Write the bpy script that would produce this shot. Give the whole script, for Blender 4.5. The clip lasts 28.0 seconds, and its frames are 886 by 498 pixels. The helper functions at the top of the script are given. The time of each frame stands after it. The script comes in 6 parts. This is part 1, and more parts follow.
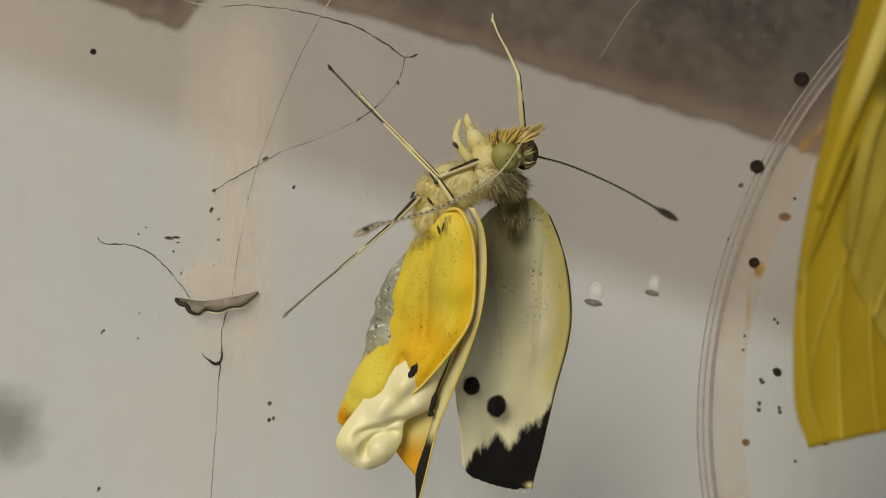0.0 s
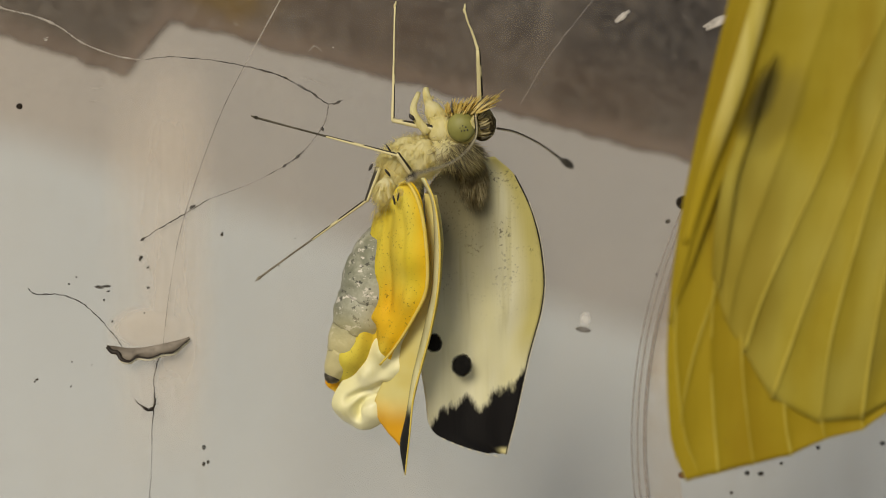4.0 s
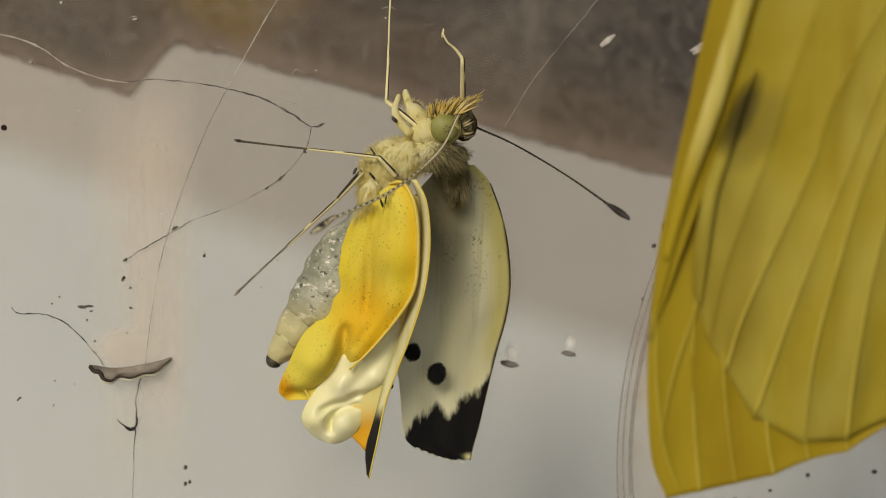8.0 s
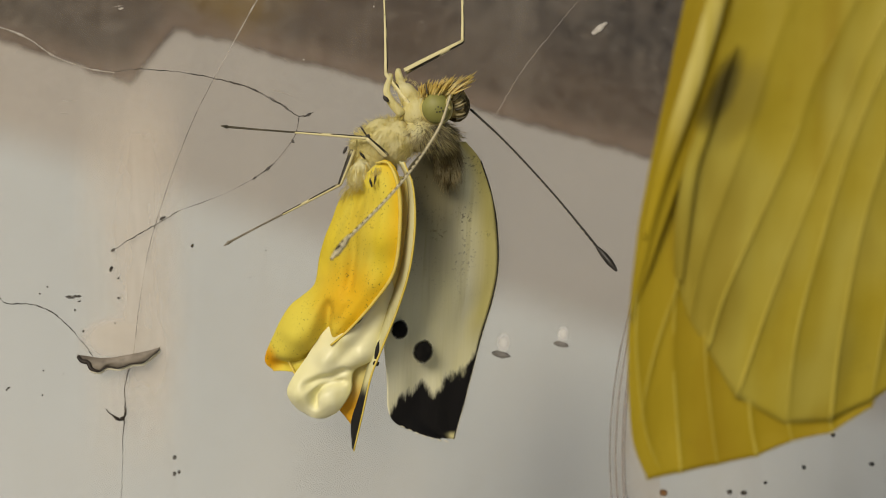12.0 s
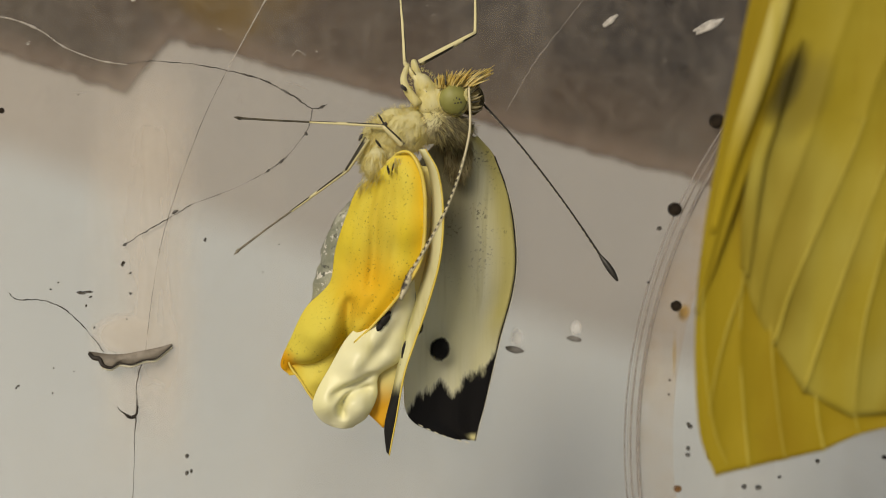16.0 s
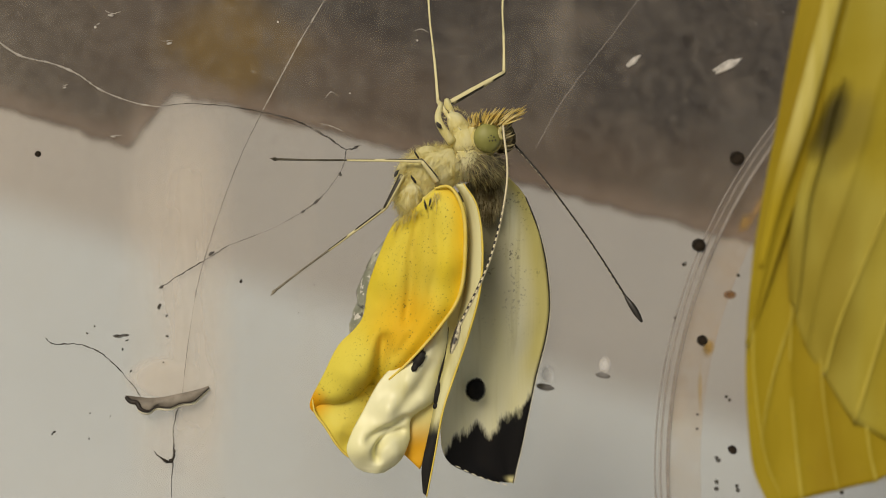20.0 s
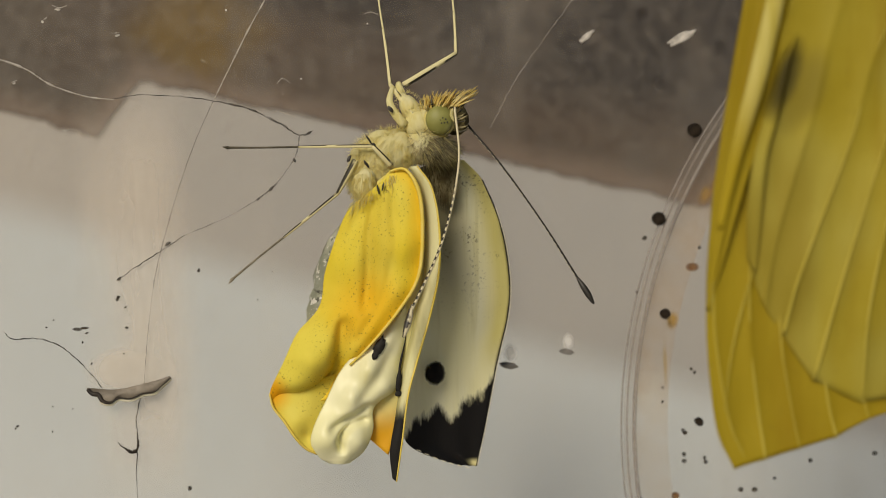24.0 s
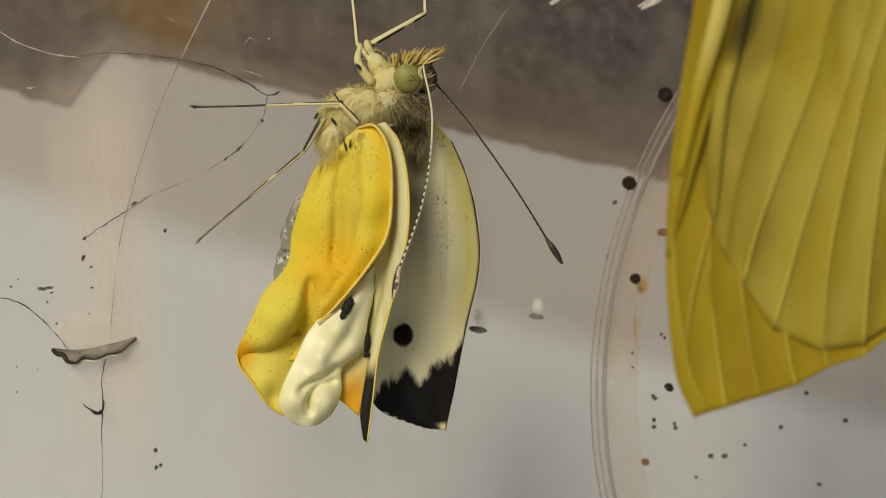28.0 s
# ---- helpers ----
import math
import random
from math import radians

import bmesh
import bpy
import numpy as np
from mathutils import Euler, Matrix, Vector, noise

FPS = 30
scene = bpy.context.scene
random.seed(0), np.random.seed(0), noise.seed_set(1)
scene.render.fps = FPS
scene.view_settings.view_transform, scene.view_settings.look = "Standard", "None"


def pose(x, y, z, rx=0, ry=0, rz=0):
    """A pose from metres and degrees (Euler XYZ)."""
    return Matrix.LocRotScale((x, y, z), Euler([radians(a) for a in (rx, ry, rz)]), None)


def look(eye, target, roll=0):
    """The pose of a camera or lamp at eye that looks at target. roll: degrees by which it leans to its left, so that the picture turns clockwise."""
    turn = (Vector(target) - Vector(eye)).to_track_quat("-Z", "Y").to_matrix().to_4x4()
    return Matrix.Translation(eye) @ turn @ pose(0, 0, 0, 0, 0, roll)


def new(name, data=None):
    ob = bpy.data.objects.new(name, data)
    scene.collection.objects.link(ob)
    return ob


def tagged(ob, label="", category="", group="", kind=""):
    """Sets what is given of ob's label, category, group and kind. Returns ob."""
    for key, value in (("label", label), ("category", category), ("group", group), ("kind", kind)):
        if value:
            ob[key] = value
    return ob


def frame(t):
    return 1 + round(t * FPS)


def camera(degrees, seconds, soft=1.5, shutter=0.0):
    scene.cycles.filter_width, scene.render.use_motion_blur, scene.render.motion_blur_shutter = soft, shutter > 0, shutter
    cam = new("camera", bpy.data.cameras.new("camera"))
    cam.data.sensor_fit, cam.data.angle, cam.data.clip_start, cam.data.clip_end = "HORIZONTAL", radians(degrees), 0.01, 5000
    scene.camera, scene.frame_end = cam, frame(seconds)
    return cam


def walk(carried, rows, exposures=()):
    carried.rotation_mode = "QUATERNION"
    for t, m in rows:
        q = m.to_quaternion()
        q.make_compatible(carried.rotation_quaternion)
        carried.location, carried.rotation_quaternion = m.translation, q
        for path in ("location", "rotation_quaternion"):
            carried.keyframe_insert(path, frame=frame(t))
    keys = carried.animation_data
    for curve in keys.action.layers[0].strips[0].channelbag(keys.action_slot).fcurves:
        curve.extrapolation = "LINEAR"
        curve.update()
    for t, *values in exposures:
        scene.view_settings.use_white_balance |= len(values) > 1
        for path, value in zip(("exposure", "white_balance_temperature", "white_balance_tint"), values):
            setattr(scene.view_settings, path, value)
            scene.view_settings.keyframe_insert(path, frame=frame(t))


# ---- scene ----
cam = camera(32, 28.0, soft=0.95)
# the focus lies on the butterfly; what is nearer or further is soft
cam.data.dof.use_dof, cam.data.dof.focus_distance, cam.data.dof.aperture_fstop = True, 0.118, 34
PATH = [
    (0, -31.69, -118.55, 11.78, -8.764, -12.239, -1.875),
    (0.5, -30.71, -119.16, 11.78, -9.282, -11.833, -1.217),
    (1, -30.77, -119.34, 12.79, -9.676, -12.091, -1.077),
    (1.5, -30.06, -120.03, 13.04, -9.716, -11.668, -1.143),
    (2, -28.92, -120.39, 13.03, -10.445, -11.265, -1.078),
    (2.5, -28.60, -120.18, 14.59, -8.511, -11.673, -0.500),
    (3, -26.52, -120.22, 14.77, -8.501, -11.803, -0.719),
    (3.5, -26.26, -121.08, 13.37, -7.632, -12.124, -0.435),
    (5.5, -21.87, -121.63, 14.83, -9.297, -9.959, -1.237),
    (6, -21.38, -121.40, 14.76, -9.278, -10.110, -1.188),
    (6.5, -20.33, -121.58, 14.31, -8.718, -10.097, -1.002),
    (7, -20.78, -121.94, 14.44, -7.475, -10.428, -0.819),
    (7.5, -20.26, -122.21, 14.89, -6.813, -10.559, -0.732),
    (8, -19.57, -122.52, 14.22, -7.314, -9.624, -0.748),
    (8.5, -19.24, -122.42, 14.00, -7.922, -9.370, -0.792),
    (9, -18.60, -122.51, 14.31, -7.926, -8.908, -0.734),
    (9.5, -16.83, -121.98, 14.84, -8.121, -8.505, -0.577),
    (10, -16.85, -122.14, 15.70, -8.057, -8.856, -0.514),
    (10.5, -16.20, -122.16, 15.61, -8.121, -8.590, -0.558),
    (11, -15.79, -122.48, 14.94, -7.648, -8.466, -0.603),
    (11.5, -15.47, -122.33, 15.00, -7.898, -8.083, -0.616),
    (13.5, -15.53, -122.01, 15.55, -8.398, -8.665, -0.624),
    (14, -15.26, -122.09, 14.84, -8.257, -8.644, -0.689),
    (14.5, -14.78, -122.04, 14.93, -8.048, -8.489, -0.576),
    (15, -16.46, -122.11, 14.09, -7.353, -8.838, -0.477),
    (15.5, -18.82, -122.29, 11.47, -6.159, -9.268, -0.339),
    (16, -20.49, -121.34, 9.82, -5.975, -10.011, -0.243),
    (16.5, -21.71, -121.62, 9.35, -4.904, -10.671, -0.042),
    (17, -23.41, -121.23, 8.83, -4.265, -11.116, -0.025),
    (17.5, -23.82, -121.20, 8.36, -3.830, -11.403, 0.173),
    (18, -24.75, -121.44, 7.13, -3.721, -11.377, 0.333),
    (18.5, -27.83, -121.32, 5.28, -4.011, -11.754, 0.334),
    (19, -29.29, -120.76, 5.11, -3.535, -12.427, 0.168),
    (19.5, -29.75, -120.65, 5.83, -3.596, -12.708, 0.354),
    (20, -29.90, -120.70, 6.44, -2.939, -13.140, 0.569),
    (20.5, -30.69, -120.91, 5.06, -2.900, -13.357, 0.871),
    (22.5, -30.14, -120.55, 6.78, -2.676, -13.961, 1.603),
    (23, -29.79, -121.78, 6.30, -2.919, -13.092, 2.107),
    (23.5, -26.72, -121.62, 6.58, -4.558, -12.492, 2.163),
    (24, -25.18, -121.81, 7.48, -4.137, -12.448, 2.464),
    (24.5, -23.96, -121.48, 7.14, -4.292, -12.783, 2.579),
    (25, -24.67, -121.19, 6.53, -4.262, -12.457, 2.642),
    (25.5, -26.40, -121.44, 6.41, -3.244, -13.143, 2.574),
    (26, -27.32, -121.49, 5.31, -3.103, -13.498, 2.449),
    (26.5, -28.01, -121.41, 4.64, -2.639, -13.855, 2.556),
    (27, -27.86, -121.99, 5.30, -2.557, -13.577, 2.580),
    (27.5, -26.08, -121.59, 5.22, -3.172, -13.608, 2.462),
    (28, -23.86, -121.71, 4.00, -3.994, -12.966, 2.238),
]


def held(x, y, z, pitch, yaw, roll):
    """The pose of the hand-held camera: millimetres, degrees."""
    turn = Euler((0, 0, radians(yaw))).to_matrix() @ Euler((radians(pitch), 0, 0)).to_matrix() @ Euler((0, radians(roll), 0)).to_matrix()
    return Matrix.Translation((x * 0.001, y * 0.001, z * 0.001)) @ turn.to_4x4() @ pose(0, 0, 0, 90)


walk(cam, [(t, held(*p)) for t, *p in PATH], exposures=[(0, -0.16), (1, -0.10), (3, -0.04), (8, -0.02), (10, 0.0), (28, 0.0)])

# ---- light ----
SUN_UP, SUN_TURN = 32, 210
world = bpy.data.worlds.new("sky")
scene.world = world
world.use_nodes = True
wn, wl = world.node_tree.nodes, world.node_tree.links
sky = wn.new("ShaderNodeTexSky")
sky.sky_type, sky.sun_disc = "NISHITA", False
sky.sun_elevation, sky.sun_rotation = radians(SUN_UP), radians(SUN_TURN)
wl.new(sky.outputs[0], wn["Background"].inputs[0])
wn["Background"].inputs[1].default_value = 0.043
sun = new("sun", bpy.data.lights.new("sun", "SUN"))
sun.data.energy, sun.data.angle, sun.data.color = 2.5, radians(20), (1.0, 0.890, 0.712)
# the light falls from the upper left, from the camera's side
sun.matrix_world = look((-0.50, -0.87, 0.62), (0, 0, 0))

MM = 0.001


# ---- materials ----
class Mat:
    """A small builder for node materials."""

    def __init__(self, name):
        self.m = bpy.data.materials.new(name)
        self.m.use_nodes = True
        self.n, self.l = self.m.node_tree.nodes, self.m.node_tree.links
        self.b = self.n["Principled BSDF"]
        self.out = self.n["Material Output"]
        self.tc = self.n.new("ShaderNodeTexCoord")

    def noise(self, scale, detail=4, space="Object", stretch=None, rough=0.6):
        t = self.n.new("ShaderNodeTexNoise")
        t.inputs["Scale"].default_value, t.inputs["Detail"].default_value, t.inputs["Roughness"].default_value = scale, detail, rough
        src = self.tc.outputs[space]
        if stretch:
            mp = self.n.new("ShaderNodeMapping")
            mp.inputs["Scale"].default_value = stretch
            self.l.new(src, mp.inputs[0])
            src = mp.outputs[0]
        self.l.new(src, t.inputs["Vector"])
        return t.outputs["Fac"]

    def span(self, val, a, b, lo=0.0, hi=1.0, smooth=True):
        r = self.n.new("ShaderNodeMapRange")
        r.interpolation_type = "SMOOTHSTEP" if smooth else "LINEAR"
        for i, v in zip((1, 2, 3, 4), (a, b, lo, hi)):
            r.inputs[i].default_value = v
        self.l.new(val, r.inputs[0])
        return r.outputs[0]

    def math(self, op, a, b=None):
        m = self.n.new("ShaderNodeMath")
        m.operation = op
        for i, v in enumerate((a, b)):
            if v is None:
                continue
            if isinstance(v, (int, float)):
                m.inputs[i].default_value = v
            else:
                self.l.new(v, m.inputs[i])
        return m.outputs[0]

    def axis(self, which, space="Object"):
        s = self.n.new("ShaderNodeSeparateXYZ")
        self.l.new(self.tc.outputs[space], s.inputs[0])
        return s.outputs[which]

    def mix(self, fac, a, b):
        m = self.n.new("ShaderNodeMix")
        m.data_type = "RGBA"
        if isinstance(fac, (int, float)):
            m.inputs[0].default_value = fac
        else:
            self.l.new(fac, m.inputs[0])
        for i, v in ((6, a), (7, b)):
            if isinstance(v, tuple):
                m.inputs[i].default_value = (*v, 1)
            else:
                self.l.new(v, m.inputs[i])
        return m.outputs[2]

    def set(self, color=None, rough=None, metal=0.0, spec=0.5):
        for key, v in (("Base Color", color), ("Roughness", rough)):
            if v is None:
                continue
            if isinstance(v, tuple):
                self.b.inputs[key].default_value = (*v, 1)
            elif isinstance(v, (int, float)):
                self.b.inputs[key].default_value = v
            else:
                self.l.new(v, self.b.inputs[key])
        self.b.inputs["Metallic"].default_value = metal
        self.b.inputs["Specular IOR Level"].default_value = spec
        return self

    def bump(self, height, strength=0.3, dist=0.0002):
        b = self.n.new("ShaderNodeBump")
        b.inputs["Strength"].default_value, b.inputs["Distance"].default_value = strength, dist
        self.l.new(height, b.inputs["Height"])
        self.l.new(b.outputs[0], self.b.inputs["Normal"])
        return self

    def glow_through(self, color, amount):
        """Light that passes through a thin sheet."""
        t = self.n.new("ShaderNodeBsdfTranslucent")
        if isinstance(color, tuple):
            t.inputs[0].default_value = (*color, 1)
        else:
            self.l.new(color, t.inputs[0])
        mx = self.n.new("ShaderNodeMixShader")
        mx.inputs[0].default_value = amount
        self.l.new(self.b.outputs[0], mx.inputs[1])
        self.l.new(t.outputs[0], mx.inputs[2])
        self.l.new(mx.outputs[0], self.out.inputs[0])
        return self

    def see_through(self, amount, tint=None):
        """amount: how much of the surface is seen; the rest is clear, or lets light through tinted."""
        t = self.n.new("ShaderNodeBsdfTransparent")
        if tint is not None:
            if isinstance(tint, tuple):
                t.inputs[0].default_value = (*tint, 1)
            else:
                self.l.new(tint, t.inputs[0])
        mx = self.n.new("ShaderNodeMixShader")
        if isinstance(amount, (int, float)):
            mx.inputs[0].default_value = amount
        else:
            self.l.new(amount, mx.inputs[0])
        self.l.new(t.outputs[0], mx.inputs[1])
        self.l.new(self.b.outputs[0], mx.inputs[2])
        self.l.new(mx.outputs[0], self.out.inputs[0])
        return self


def plain(name, a, b, scale, rough=0.6, spec=0.4, bump=0.2):
    m = Mat(name)
    n = m.noise(scale, 5)
    m.set(m.mix(m.span(n, 0.3, 0.7), a, b), rough, spec=spec)
    return m.bump(n, bump, 0.0001).m


# ---- mesh helpers ----
def link(name, bm, material, parent=None, smooth=True):
    me = bpy.data.meshes.new(name)
    bmesh.ops.recalc_face_normals(bm, faces=bm.faces)
    bm.to_mesh(me)
    bm.free()
    for q in me.polygons:
        q.use_smooth = smooth
    me.materials.append(material)
    ob = new(name, me)
    ob.parent = parent
    return ob


def part(name, bm, material, parent, label="", smooth=True):
    ob = link(name, bm, material, parent, smooth)
    return tagged(ob, label) if label else ob


def curve_points(pts, n):
    """n points along a smooth line through pts."""
    pts = [Vector(q) for q in pts]
    ext = [pts[0] * 2 - pts[1]] + pts + [pts[-1] * 2 - pts[-2]]
    out = []
    for i in range(n):
        s = i / (n - 1) * (len(pts) - 1)
        k = min(int(s), len(pts) - 2)
        u = s - k
        a, b, c, d = ext[k:k + 4]
        out.append(0.5 * ((2 * b) + (c - a) * u + (2 * a - 5 * b + 4 * c - d) * u * u + (3 * b - a - 3 * c + d) * u ** 3))
    return out


def sheet(left, right, nu=20, nv=48, thick=0.14, bulge=0.5, ripple=0.12, grain=0.35, folds=0.0, nfold=5, seed=0, lumps=()):
    """A thin curved blade between two edges, in millimetres, with real thickness."""
    L, Rr = curve_points(left, nv), curve_points(right, nv)
    front = []
    for j in range(nv):
        row = []
        for i in range(nu):
            u, v = i / (nu - 1), j / (nv - 1)
            q = L[j].lerp(Rr[j], u)
            lift = bulge * math.sin(math.pi * u) * (0.35 + 0.65 * math.sin(math.pi * min(1, v + 0.12)))
            lift += ripple * noise.noise(Vector((q.x * grain, q.z * grain, seed * 7.3)))
            lift += folds * math.sin(math.pi * nfold * u + 1.3 * seed) * min(1, 4 * u * (1 - u) + 0.1) * min(1, v * 3)
            for c, r, h in lumps:
                d = ((q.x - c[0]) ** 2 + (q.z - c[2]) ** 2) / (r * r)
                lift += h * math.exp(-d)
            row.append(q + Vector((0, -lift, 0)))
        front.append(row)
    bm = bmesh.new()
    a = [[bm.verts.new(q * MM) for q in row] for row in front]
    b = [[bm.verts.new((q + Vector((0, thick * (0.25 + 0.75 * min(1, 8 * i / (nu - 1) * (1 - i / (nu - 1)))), 0))) * MM) for i, q in enumerate(row)] for row in front]
    for j in range(nv - 1):
        for i in range(nu - 1):
            bm.faces.new((a[j][i], a[j][i + 1], a[j + 1][i + 1], a[j + 1][i]))
            bm.faces.new((b[j][i], b[j + 1][i], b[j + 1][i + 1], b[j][i + 1]))
        bm.faces.new((a[j][0], a[j + 1][0], b[j + 1][0], b[j][0]))
        bm.faces.new((a[j][-1], b[j][-1], b[j + 1][-1], a[j + 1][-1]))
    for i in range(nu - 1):
        bm.faces.new((a[0][i], b[0][i], b[0][i + 1], a[0][i + 1]))
        bm.faces.new((a[-1][i], a[-1][i + 1], b[-1][i + 1], b[-1][i]))
    # across and along the blade
    at = {v: (i / (nu - 1), j / (nv - 1)) for side in (a, b) for j, row in enumerate(side) for i, v in enumerate(row)}
    uv = bm.loops.layers.uv.new("UVMap")
    for f in bm.faces:
        for c in f.loops:
            c[uv].uv = at[c.vert]
    return bm


def fan(curves, nv=46, sub=6, thick=0.14, ridge=0.22, seed=0):
    """A pleated wing: smooth along each rib, creased at the ribs, millimetres."""
    lines = [curve_points(c, nv) for c in curves]
    front = []
    for j in range(nv):
        row = []
        for k in range(len(lines) - 1):
            a, b = lines[k][j], lines[k + 1][j]
            w = (b - a).length
            for i in range(sub):
                u = i / sub
                q = a.lerp(b, u)
                dip = ridge * min(1.0, w / 2.0) * 1.5 * math.sqrt(u) * (1 - u ** 3) * (0.3 + 0.8 * j / nv) * min(1.0, 0.3 + (nv - j) / 9)
                n = 0.10 * noise.noise(Vector((q.x * 0.4, q.z * 0.25, seed * 3.1)))
                row.append(q + Vector((0, dip + n, 0)))
        row.append(lines[-1][j])
        front.append(row)
    bm = bmesh.new()
    nu = len(front[0])
    a = [[bm.verts.new(q * MM) for q in row] for row in front]
    b = [[bm.verts.new((q + Vector((0, thick, 0))) * MM) for q in row] for row in front]
    for j in range(nv - 1):
        for i in range(nu - 1):
            bm.faces.new((a[j][i], a[j][i + 1], a[j + 1][i + 1], a[j + 1][i]))
            bm.faces.new((b[j][i], b[j + 1][i], b[j + 1][i + 1], b[j][i + 1]))
        bm.faces.new((a[j][0], a[j + 1][0], b[j + 1][0], b[j][0]))
        bm.faces.new((a[j][-1], b[j][-1], b[j + 1][-1], a[j + 1][-1]))
    for i in range(nu - 1):
        bm.faces.new((a[0][i], b[0][i], b[0][i + 1], a[0][i + 1]))
        bm.faces.new((a[-1][i], a[-1][i + 1], b[-1][i + 1], b[-1][i]))
    return bm


def tube(bm, pts, radii, sides=8, n=None, close=True):
    """A round rod along a smooth line through pts, millimetres; radii are spread evenly along it."""
    n = n or max(6, 4 * len(pts))
    line = curve_points(pts, n)
    rings = []
    for i, q in enumerate(line):
        d = (line[min(i + 1, n - 1)] - line[max(i - 1, 0)]).normalized()
        side = d.cross(Vector((0, 1, 0.13))).normalized()
        up = side.cross(d)
        s = i / (n - 1) * (len(radii) - 1)
        k = min(int(s), len(radii) - 2)
        r = radii[k] + (radii[k + 1] - radii[k]) * (s - k)
        rings.append([bm.verts.new((q + (side * math.cos(2 * math.pi * k2 / sides) + up * math.sin(2 * math.pi * k2 / sides)) * r) * MM) for k2 in range(sides)])
    for a, b in zip(rings, rings[1:]):
        for k in range(sides):
            bm.faces.new((a[k], a[(k + 1) % sides], b[(k + 1) % sides], b[k]))
    if close:
        bm.faces.new(rings[0])
        bm.faces.new(rings[-1])
    return bm


def ball(bm, c, r, seg=20, turn=(0, 0, 0), rough=0.0, seed=0.0):
    """An ellipsoid at c with the half-axes r, millimetres."""
    m = Euler([radians(q) for q in turn]).to_matrix()
    res = bmesh.ops.create_uvsphere(bm, u_segments=seg, v_segments=seg * 2 // 3, radius=1)
    for v in res["verts"]:
        k = 1 + rough * noise.noise(v.co * 2.2 + Vector((seed, 0, 0)))
        v.co = (m @ Vector((v.co.x * r[0], v.co.y * r[1], v.co.z * r[2])) * k + Vector(c)) * MM
    return bm


def tuft(bm, roots, lean, length, width, rng, spread=0.35, bend=0.3):
    """Hairs: thin three-sided spikes from root points (place, normal), millimetres."""
    for place, normal in roots:
        d = (Vector(normal) * (1 - lean[3]) + Vector(lean[:3]) * lean[3]).normalized()
        d = (d + Vector([rng.uniform(-spread, spread) for _ in range(3)])).normalized()
        L = length * rng.uniform(0.6, 1.25)
        side = d.cross(Vector((rng.uniform(-1, 1), rng.uniform(-1, 1), rng.uniform(-1, 1)))).normalized()
        up = side.cross(d)
        base = Vector(place)
        mid = base + d * L * 0.55 + up * L * bend * 0.12
        tip = base + d * L + up * L * bend * rng.uniform(0.2, 0.6)
        w = width * rng.uniform(0.7, 1.3)
        r0 = [bm.verts.new((base + (side * math.cos(k * 2.094) + up * math.sin(k * 2.094)) * w) * MM) for k in range(3)]
        r1 = [bm.verts.new((mid + (side * math.cos(k * 2.094) + up * math.sin(k * 2.094)) * w * 0.6) * MM) for k in range(3)]
        t = bm.verts.new(tip * MM)
        for k in range(3):
            bm.faces.new((r0[k], r0[(k + 1) % 3], r1[(k + 1) % 3], r1[k]))
            bm.faces.new((r1[k], r1[(k + 1) % 3], t))


def shell_roots(c, r, count, rng, turn=(0, 0, 0), keep=None):
    """Root points scattered over an ellipsoid."""
    m = Euler([radians(q) for q in turn]).to_matrix()
    out = []
    while len(out) < count:
        d = Vector([rng.gauss(0, 1) for _ in range(3)]).normalized()
        if keep and not keep(m @ d):
            continue
        place = m @ Vector((d.x * r[0], d.y * r[1], d.z * r[2])) * 0.96 + Vector(c)
        normal = (m @ Vector((d.x / r[0], d.y / r[1], d.z / r[2]))).normalized()
        out.append((place, normal))
    return out


def groove(points, r, depth):
    """A row of dents for sheet() along a line."""
    pts = [Vector(q) for q in points]
    n = max(3, int(sum((q - p).length for p, q in zip(pts, pts[1:])) / (0.5 * r)))
    return [(tuple(q), r, -depth * 0.3) for q in curve_points(pts, n)]


def roughen(bm, amount, grain, seed=0.0):
    """Push the surface in and out by noise, millimetres."""
    for v in bm.verts:
        v.co += noise.noise_vector(v.co / MM * grain + Vector((seed, 0, 0))) * amount * MM
    return bm


def box(bm, x0, x1, y0, y1, z0, z1):
    v = [bm.verts.new(Vector((x, y, z)) * MM) for x in (x0, x1) for y in (y0, y1) for z in (z0, z1)]
    for f in ((0, 1, 3, 2), (4, 6, 7, 5), (0, 4, 5, 1), (2, 3, 7, 6), (0, 2, 6, 4), (1, 5, 7, 3)):
        bm.faces.new([v[i] for i in f])
    return bm


# ---- the setting ----
TABLE = -75.0


def backdrop_material():
    m = Mat("pale painted wall")
    x, z = m.axis(0), m.axis(2)
    a, b = m.noise(14, 4), m.noise(300, 3)
    c = m.mix(m.span(a, 0.3, 0.7), (0.555, 0.583, 0.585), (0.60, 0.632, 0.64))
    # soft half-shadow put into the wall colour, warmer and darker above a slanting border
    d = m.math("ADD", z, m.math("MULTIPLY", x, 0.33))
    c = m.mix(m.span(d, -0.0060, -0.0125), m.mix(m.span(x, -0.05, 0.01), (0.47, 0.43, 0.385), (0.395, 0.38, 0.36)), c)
    return m.set(c, 0.75, spec=0.2).bump(b, 0.1, 0.0003).m


